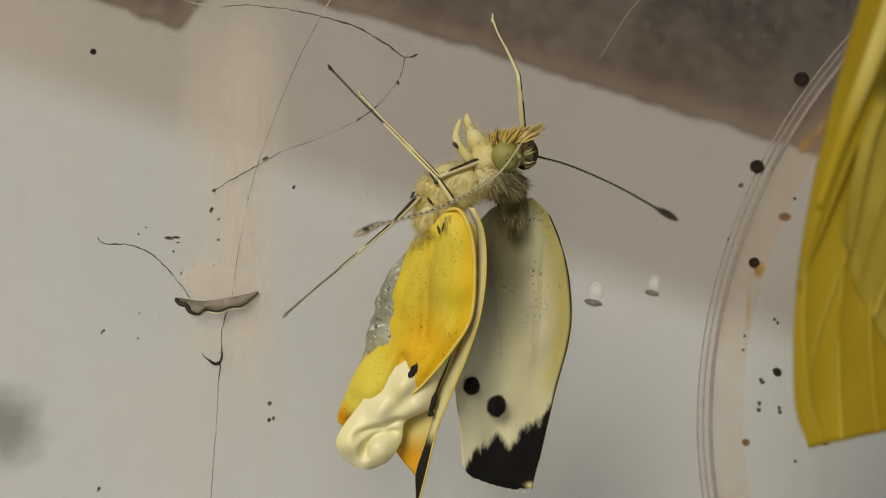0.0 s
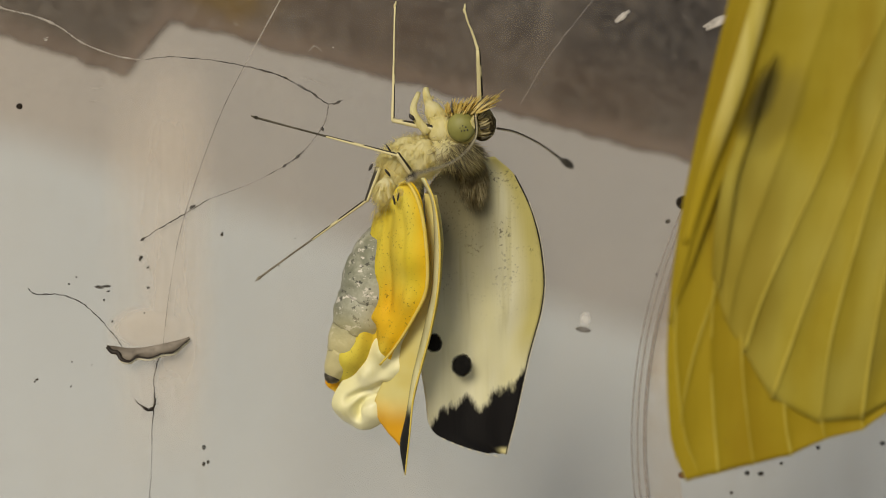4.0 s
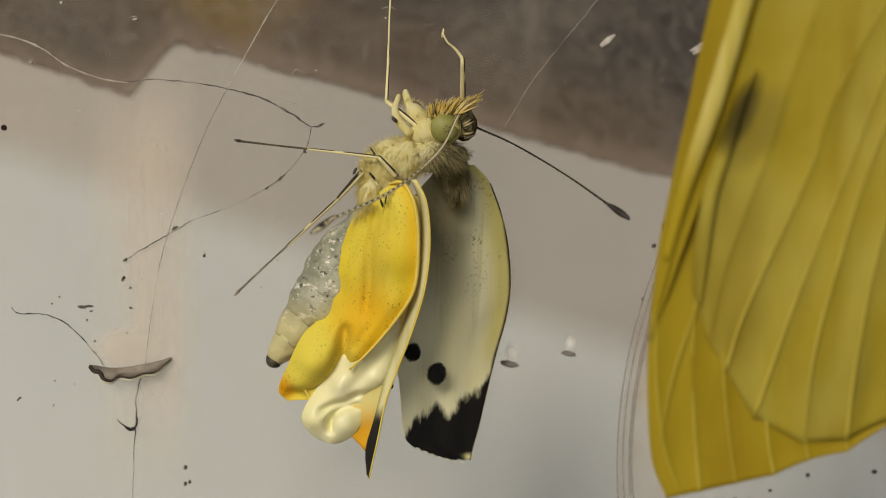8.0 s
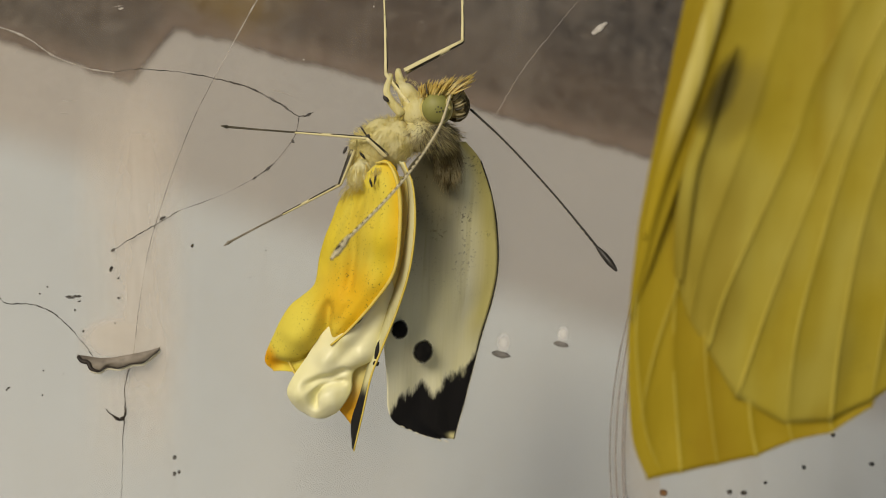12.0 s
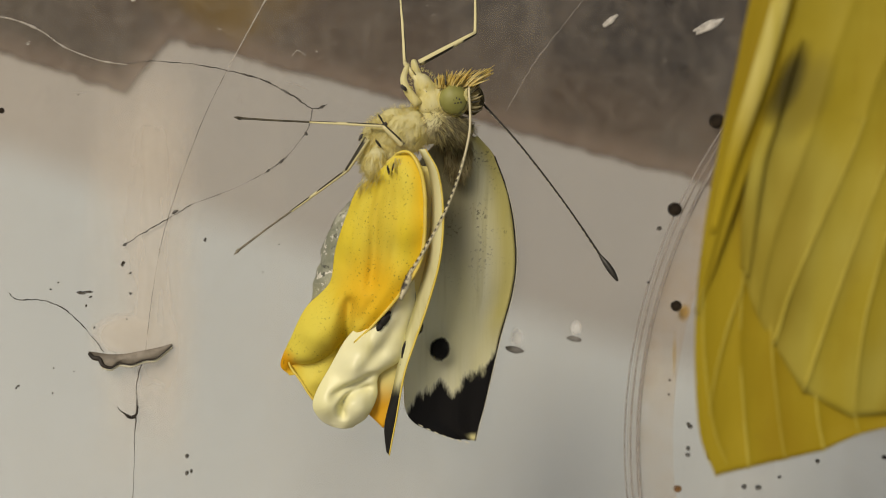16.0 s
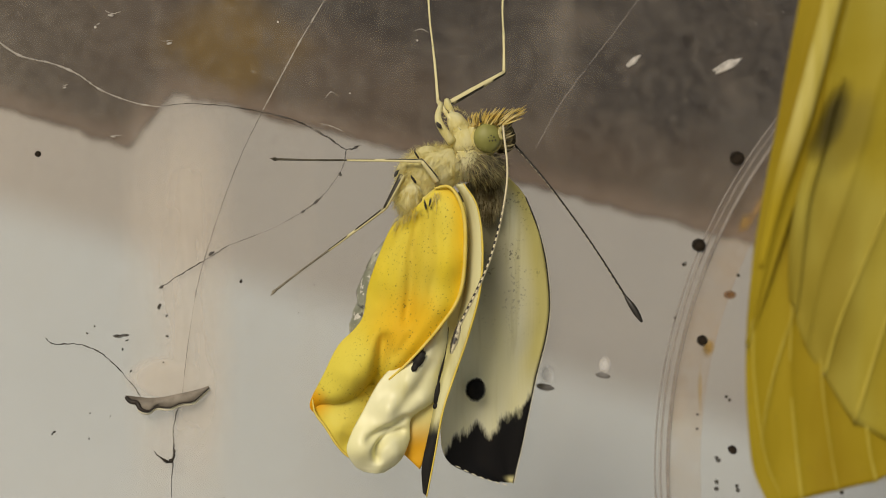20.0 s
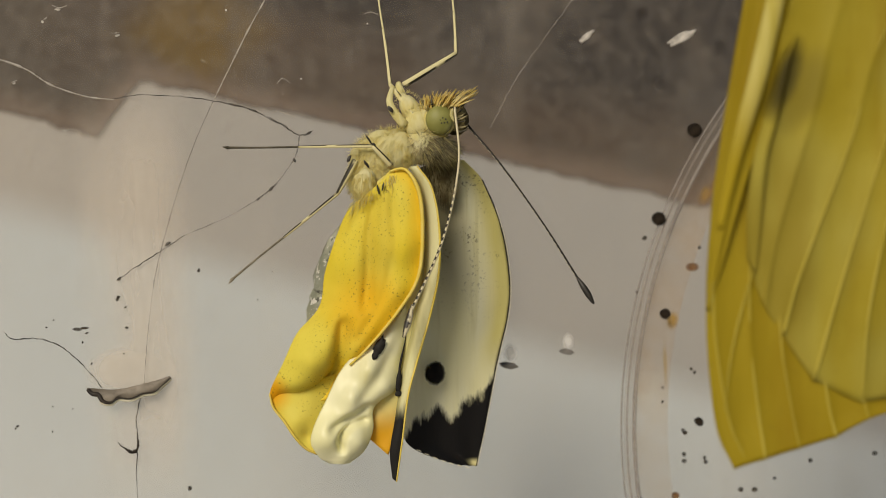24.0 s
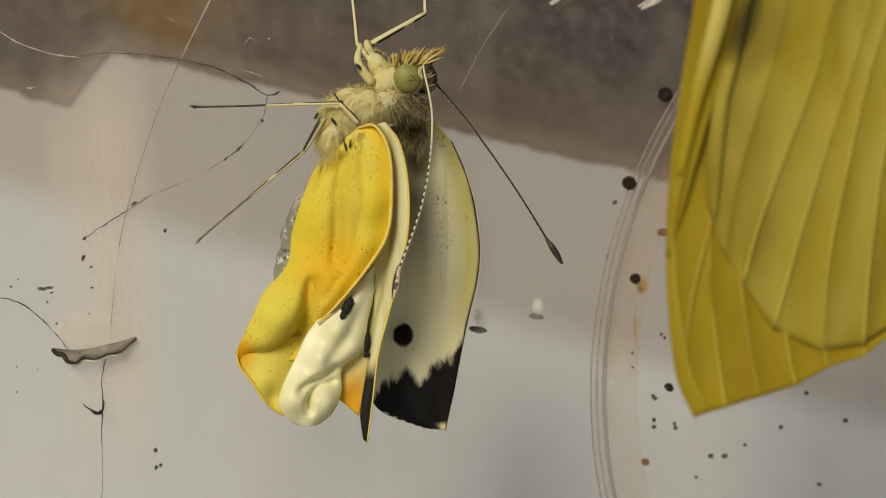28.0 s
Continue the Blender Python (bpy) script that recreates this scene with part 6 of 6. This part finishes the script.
# seconds; against the body: turn, lean and pitch of the hind wing; turn, lean and slide (mm) of the crumpled fore wing;
# turn, lean and pitch of its edge; turn, lean, pitch and slide of the far wing
WING_ROWS = [
    (0, -13.13, -1.52, 1.56, -8.84, 8.23, 0.76, 0.82, -10.9, 6.74, 3.91, 11.03, -0.74, 4.36, -0.44),
    (0.5, -23.86, 2.5, 4.1, -20.87, 10.23, 0.54, 0.89, -19.56, 9.87, 3.82, 10.58, -0.56, 3.81, -0.02),
    (1, -7.08, -0.48, 6.64, -5.4, 5.23, 0.32, 0.96, -0.72, 6, 3.73, 4.14, 4.11, 3.25, 0.41),
    (2, -10.49, -6.58, 9.56, -6.46, -1.79, 0.53, 0.91, -2.7, -0.41, 4.5, -15.88, 4.53, 1.36, 1.19),
    (3, -5.22, -5.64, 7.55, -4.36, 2.67, 0.74, 1.08, 0.15, -0.68, 4.04, 3.08, -1.4, 2.35, 0.81),
    (3.5, -23.83, -3.01, 7.2, -23.9, 4.8, 0.68, 1.06, -18.92, 2.15, 4.11, 3.58, 1.05, 2.52, 0.69),
    (6, -3.86, -1.38, 5.43, -8.62, 3.93, 0.37, 0.98, -1.25, 4.8, 4.45, 10.11, 1.06, 3.36, 0.1),
    (7, -9.71, 1.63, 3.4, -14.04, 6.51, 0.65, 0.86, -8.37, 7.81, 3.15, 14.49, 2.48, 4.68, 0.1),
    (7.3, -3.18, 1.46, 3.4, -8.26, 6.09, 0.62, 0.84, -2.11, 7.6, 3.16, 11.47, -2.43, 4.59, 0.07),
    (7.6, -5.65, 1.87, 3.39, -11.48, 6.24, 0.6, 0.83, -4.85, 7.95, 3.17, 12.75, 0.01, 4.51, 0.03),
    (8, -8.95, 2.41, 3.39, -15.78, 6.44, 0.56, 0.81, -8.5, 8.43, 3.18, 14.44, 3.27, 4.39, -0.01),
    (8.5, -11.92, -3.03, 7.56, -13.35, -0.59, 0.52, 0.65, -7.47, 1.44, 5.55, 2.22, 2.91, 2.7, 1.02),
    (9, -14.89, -8.47, 11.74, -10.92, -7.63, 0.47, 0.49, -6.45, -5.56, 7.92, -10, 2.54, 1.01, 2.05),
    (9.5, -17.06, -0.19, 6.37, -17.5, 2.64, 0.49, 0.78, -12.59, 4.83, 6.45, 6.01, 3.68, 3.51, 1.22),
    (10, -19.23, 8.09, 0.99, -24.09, 12.9, 0.51, 1.06, -18.73, 15.21, 4.98, 22.02, 4.82, 6.01, 0.39),
    (10.5, -18.08, 6.37, 1.87, -22.18, 10.32, 0.54, 1.08, -16.68, 13.02, 5.5, 19.91, 4.03, 5.38, 0.36),
    (11, -16.92, 4.64, 2.75, -20.26, 7.75, 0.57, 1.11, -14.62, 10.83, 6.02, 17.81, 3.23, 4.75, 0.34),
    (11.5, -16.52, 4.4, 3.12, -19.16, 7.35, 0.61, 1.07, -13.8, 10.1, 6.24, 17.15, 3.36, 4.62, 0.34),
    (13.5, -14.92, 3.43, 4.62, -14.79, 5.73, 0.79, 0.9, -10.52, 7.2, 7.14, 14.53, 3.89, 4.09, 0.34),
    (14, -14.52, 3.19, 4.99, -13.69, 5.33, 0.84, 0.86, -9.7, 6.47, 7.37, 13.87, 4.02, 3.96, 0.34),
    (15.5, -12.61, 0.16, 5.3, -10.02, 2.05, 0.59, 0.7, -7.42, 3, 6.21, 8.84, 1.15, 2.72, 0.32),
    (17, -10.7, -2.87, 5.61, -6.35, -1.23, 0.34, 0.53, -5.14, -0.46, 5.06, 3.82, -1.72, 1.48, 0.3),
    (19, -7.21, -2.07, 4.36, -3.83, -0.79, 0.26, 0.41, -2.89, -0.19, 3.94, 2.18, -2.24, 1.2, 0.23),
    (20, -6.47, -1.41, 3.74, -3.57, -0.32, 0.23, 0.35, -2.76, 0.19, 3.37, 2.36, -1.74, 1.06, 0.19),
    (23, -3.73, -0.71, 1.87, -2.28, -0.16, 0.11, 0.18, -1.88, 0.1, 1.69, 0.91, -1.02, 0.63, 0.09),
    (24, -1.99, -1.05, 1.25, -1.02, -0.69, 0.08, 0.12, -0.75, -0.52, 1.12, 0.59, -0.77, 0.49, 0.05),
    (25, -0.74, -0.9, 0.62, -0.26, -0.72, 0.04, 0.06, -0.13, -0.63, 0.56, 0.27, -0.28, 0.35, 0.02),
    (26, 0, 0, 0, 0, 0, 0, 0, 0, 0, 0, -0.05, -0.04, 0.21, -0.02),
    (27, 0, 0.5, 0, 0, 0.5, 0, 0, 0, 0.5, 0, -0.05, 0.21, 0.21, -0.02),
    (28, 0, -1, 0, 0, -1, 0, 0, 0, -1, 0, -0.05, -0.79, 0.21, -0.02),
]
# seconds and how far the lobe is tucked under the hind wing
LOBE_ROWS = [(0, 1.0), (1, 0.65), (2, 0.35), (3, 0.9), (6, 0.85), (8, 0.85), (9, 0.1), (10, 1.0), (11, 1.0), (14, 0.5), (17, 0.3), (20, 0.15), (23, 0.0), (28, 0.0)]
# seconds and the foot's place on the plastic, millimetres
FEET = {
    'middle_leg': [(0, -15.35, -0.60, 7.12), (1, -15.28, -0.60, 7.09), (2, -15.24, -0.60, 7.14), (3, -15.28, -0.60, 7.11), (6, -15.16, -0.60, 7.03), (7, -15.12, -0.60, 6.98), (8, -15.15, -0.60, 7.00), (9, -15.14, -0.60, 7.04), (10, -15.18, -0.60, 7.18), (11, -15.13, -0.60, 7.15), (14, -15.15, -0.60, 7.37), (26, -15.15, -0.60, 7.37), (28, -15.15, -0.60, 7.37)],
    'hind_leg': [(0, -18.94, -0.40, -12.43), (1, -17.66, -0.40, -11.66), (2, -15.83, -0.40, -8.75), (3, -15.05, -0.40, -5.12), (6, -15.77, -0.40, -6.51), (7, -15.64, -0.40, -5.17), (8, -15.77, -0.40, -5.38), (9, -15.12, -0.40, -0.69), (10, -15.04, -0.40, -0.76), (11, -15.07, -0.40, -1.42), (14, -15.38, -0.40, -2.90), (26, -15.38, -0.40, -2.90), (28, -15.38, -0.40, -2.90)],
    'fore_leg': [(0, -12.90, -0.60, 5.10), (0.5, -12.92, -0.60, 5.28), (1, -4.01, -0.60, 12.59), (2, -2.57, -0.60, 11.42), (3, -4.90, -0.60, 15.78), (6, -3.05, -0.60, 15.75), (7, -3.29, -0.60, 19.07), (8, -3.30, -0.60, 19.01), (9, -2.72, -0.60, 18.24), (10, -3.27, -0.60, 19.32), (11, -2.87, -0.60, 20.38), (14, -2.87, -0.60, 20.38), (26, -2.87, -0.60, 20.38), (28, -2.87, -0.60, 20.38)],
    'far_fore_leg': [(0, -2.75, -0.60, 11.18), (0.5, -2.86, -0.60, 11.07), (1, -2.90, -0.60, 10.96), (2, 2.42, -0.60, 12.16), (3, 1.68, -0.60, 15.96), (6, 0.68, -0.60, 15.18), (7, 0.94, -0.60, 15.51), (8, 0.88, -0.60, 15.46), (9, 3.27, -0.60, 20.52), (10, 3.27, -0.60, 20.52), (11, 3.27, -0.60, 20.52), (14, 3.27, -0.60, 20.52), (26, 3.27, -0.60, 20.52), (28, 3.27, -0.60, 20.52)],
}
# seconds and the way each feeler points, in the body's space
FEELER_ROWS = [
    (0, -0.699, -0.669, -0.254, 0.440, -0.880, -0.181),
    (0.5, -0.731, -0.626, -0.270, 0.782, -0.523, -0.340),
    (1, -0.686, -0.685, -0.245, 0.173, -0.972, -0.156),
    (2, -0.730, -0.577, -0.366, -0.069, -0.991, -0.116),
    (3, -0.10, -0.985, -0.13, 0.164, -0.982, -0.096),
    (6, -0.656, -0.684, -0.318, 0.412, -0.887, -0.206),
    (7, -0.632, -0.688, -0.357, 0.520, -0.805, -0.285),
    (7.3, -0.583, -0.675, -0.453, -0.331, -0.942, -0.057),
    (7.6, -0.439, -0.842, -0.315, 0.636, -0.729, -0.250),
    (8, -0.638, -0.682, -0.359, 0.525, -0.761, -0.380),
    (8.6, -0.745, -0.357, -0.563, 0.038, -0.967, -0.250),
    (9, -0.576, -0.605, -0.549, -0.162, -0.971, -0.174),
    (9.6, -0.759, -0.375, -0.532, 0.479, -0.843, -0.245),
    (10, -0.707, -0.606, -0.365, 0.714, -0.448, -0.539),
    (11, -0.585, -0.667, -0.461, 0.617, -0.435, -0.656),
    (14, -0.446, -0.594, -0.670, 0.500, -0.408, -0.764),
    (17, -0.333, -0.386, -0.860, 0.548, -0.274, -0.790),
    (20, -0.287, -0.252, -0.924, 0.518, -0.283, -0.807),
    (23, -0.318, -0.223, -0.922, 0.499, -0.276, -0.822),
    (26, -0.226, -0.244, -0.943, 0.487, -0.256, -0.835),
    (28, -0.210, -0.243, -0.947, 0.503, -0.236, -0.831),
]
SECOND_ROWS = [
    (0, 15.47, -35.00, 7.80, 0, 0),
    (0.5, 15.52, -35.00, 7.70, 0, 0),
    (1, 15.45, -35.00, 7.74, 0, 0),
    (2, 15.66, -35.00, 8.03, 0, 0),
    (3, 14.58, -35.00, 8.11, 2, 0),
    (3.5, 13.60, -35.00, 8.00, 2, 0),
    (5.5, 14.15, -35.00, 9.23, 1, 0),
    (6, 15.21, -35.00, 8.60, 0, 0),
    (7, 14.16, -35.00, 8.63, 0, 0),
    (8, 14.87, -35.00, 8.77, 0, 0),
    (9, 15.05, -35.00, 8.89, 0, 0),
    (9.5, 14.50, -35.00, 9.60, 0, 0),
    (10, 14.76, -35.00, 9.83, 0, 0),
    (11, 15.12, -35.00, 9.76, 0, 0),
    (14, 15.04, -35.00, 9.95, 0, 0),
    (14.5, 15.01, -35.00, 10.06, 0, 0),
    (15, 14.99, -35.00, 9.38, 0, 0),
    (15.5, 16.45, -35.00, 8.50, 0, 0),
    (16, 17.12, -35.00, 8.22, 0, 0),
    (17, 16.66, -35.00, 8.28, 0, 0),
    (18, 16.07, -35.00, 7.92, -2, 0),
    (19, 16.27, -35.00, 6.88, -4, 0),
    (20, 16.14, -35.00, 7.27, -6, 0),
    (20.5, 16.52, -35.00, 6.79, -6, 0),
    (22.5, 16.37, -35.00, 7.79, -3, 0),
    (23, 19.05, -35.00, 7.80, 24, -1.8),
    (23.5, 19.20, -35.00, 7.77, 16, -0.8),
    (24, 17.40, -35.00, 8.19, 3, 0),
    (24.5, 18.00, -35.00, 7.79, 2, 0),
    (25, 17.00, -35.00, 8.43, 3, 0),
    (25.3, 20.10, -35.00, 7.45, 24, -0.4),
    (25.6, 20.35, -35.00, 7.06, 24, 2.1),
    (26, 18.00, -35.00, 7.72, 3, 0),
    (26.5, 21.90, -35.00, 6.50, 24, 1.6),
    (27, 19.40, -35.00, 8.24, 24, -3.8),
    (27.5, 22.40, -35.00, 6.70, 24, 2.3),
    (28, 17.10, -35.00, 8.47, 4, 0),
]


def between(rows, t):
    for a, b in zip(rows, rows[1:]):
        if t <= b[0]:
            k = max(0.0, (t - a[0]) / (b[0] - a[0]))
            return [p + (q - p) * k for p, q in zip(a[1:], b[1:])]
    return list(rows[-1][1:])


def aim(at, way, side):
    """The pose of a rod that starts at `at` and runs along `way` by its own z."""
    z = Vector(way).normalized()
    x = (Vector(side) - z * z.dot(Vector(side))).normalized()
    m = Matrix((x, z.cross(x), z)).transposed().to_4x4()
    return Matrix.Translation(Vector(at) * MM) @ m


def body_pose(t):
    x, y, z, turn, lean = between(BODY_ROWS, t)
    return pose(x * MM, y * MM, z * MM, 0, lean, turn)


# seconds, the far fore leg's root in the body's space, and how far its knee points at the camera
FAR_HIP = [
    (0, 4.01, 1.50, 4.48, 1),
    (0.5, 5.05, 1.50, 4.23, 1),
    (1, 3.23, 1.50, 4.29, 1),
    (2, -0.31, 1.50, 5.71, 0),
    (2.5, 1.46, 1.50, 5.22, 0.5),
    (3, 3.59, 1.50, 4.28, 1),
    (3.5, 3.77, 1.50, 4.27, 1),
    (5.5, 3.91, 1.50, 4.26, 1),
    (6, 3.91, 1.50, 4.26, 1),
    (7, 4.00, 1.50, 4.26, 1),
    (8, 4.00, 1.50, 4.26, 1),
    (8.5, 1.47, 1.50, 5.44, 0.6),
    (9, 0.24, 1.50, 6.04, 0),
    (28, 0.24, 1.50, 6.04, 0),
]


def motions():
    times = [r[0] for r in BODY_ROWS]
    walk(BUTTERFLY, [(t, body_pose(t)) for t in times])
    walk(ABDOMEN_PART, [(t, Matrix.Translation(ABDOMEN * MM) @ pose(0, 0, 0, 0, s, 0) @ Matrix.Translation(Vector((-0.43 * out, back, -0.9 * out)) * MM)) for t, s, out, back in TAIL_ROWS])
    def hinged(hinge, turn, lean, pitch, dx=0.0, dz=0.0):
        there, back = Matrix.Translation((hinge + Vector((dx, 0, dz))) * MM), Matrix.Translation(-hinge * MM)
        return there @ pose(0, 0, 0, pitch, lean, turn) @ back

    hind, crumple, pocket, strip, lobe = NEAR_WINGS
    walk(hind, [(r[0], hinged(NEAR_HINGE, *r[1:4])) for r in WING_ROWS])
    walk(lobe, [(r[0], hinged(NEAR_HINGE, *r[1:4], 1.6 * between(LOBE_ROWS, r[0])[0], 2.2 * between(LOBE_ROWS, r[0])[0])) for r in WING_ROWS])
    walk(crumple, [(r[0], hinged(NEAR_HINGE, r[4], r[5], r[3], r[6], r[7])) for r in WING_ROWS])
    for w in (pocket, strip):
        walk(w, [(r[0], hinged(NEAR_HINGE, *r[8:11])) for r in WING_ROWS])
    walk(FAR_WING, [(r[0], hinged(FAR_HINGE, *r[11:14], 0.0, r[14])) for r in WING_ROWS])
    for name, (up, low) in LEG_PARTS.items():
        a, k, f = (Vector(q) for q in LEGS[name])
        L1, L2 = (k - a).length, (f - k).length
        chord = (f - a).normalized()
        pole = ((k - a) - chord * (k - a).dot(chord)).normalized()
        bent = pole.copy()
        ups, lows = [], []
        for t in times:
            if name == "far_fore_leg":
                x, y, z, k = between(FAR_HIP, t)
                a = Vector((x, y, z))
                pole = (bent * (1 - k) + Vector((0.1, -1, 0.1)) * k).normalized()
            foot = Vector(between(FEET[name], t))
            inv = body_pose(t).inverted()
            foot = (inv @ (foot * MM)) / MM
            d = foot - a
            dist = min(max(d.length, abs(L1 - L2) + 0.05), L1 + L2 - 0.02)
            d.normalize()
            along = (L1 * L1 - L2 * L2 + dist * dist) / (2 * dist)
            high = math.sqrt(max(0.0, L1 * L1 - along * along))
            side = (pole - d * pole.dot(d)).normalized()
            knee = a + d * along + side * high
            end = a + d * dist
            ups.append((t, aim(a, knee - a, (0.2, -1, 0.1))))
            lows.append((t, aim(knee, end - knee, (0.2, -1, 0.1))))
        walk(up, ups)
        walk(low, lows)
    for k, f in enumerate(FEELERS):
        at = (FEELER, FAR_FEELER)[k]
        side = ((0.9, -0.3, 0.3), (0.5, -0.5, 0.8))[k]
        rows = []
        for r in FEELER_ROWS:
            # the near feeler bows the other way at first and rolls over later
            roll = 0.0 if k else max(0.0, min(1.0, (9.6 - r[0]) / 1.6))
            way = Vector(side).lerp(Vector((0.7, -0.2, -0.5)), roll)
            rows.append((r[0], aim(at, r[1 + 3 * k:4 + 3 * k], way)))
        walk(f, rows)
    walk(SECOND, [(t, pose(x * MM, y * MM, z * MM, 0, lean, turn)) for t, x, y, z, turn, lean in SECOND_ROWS])


motions()
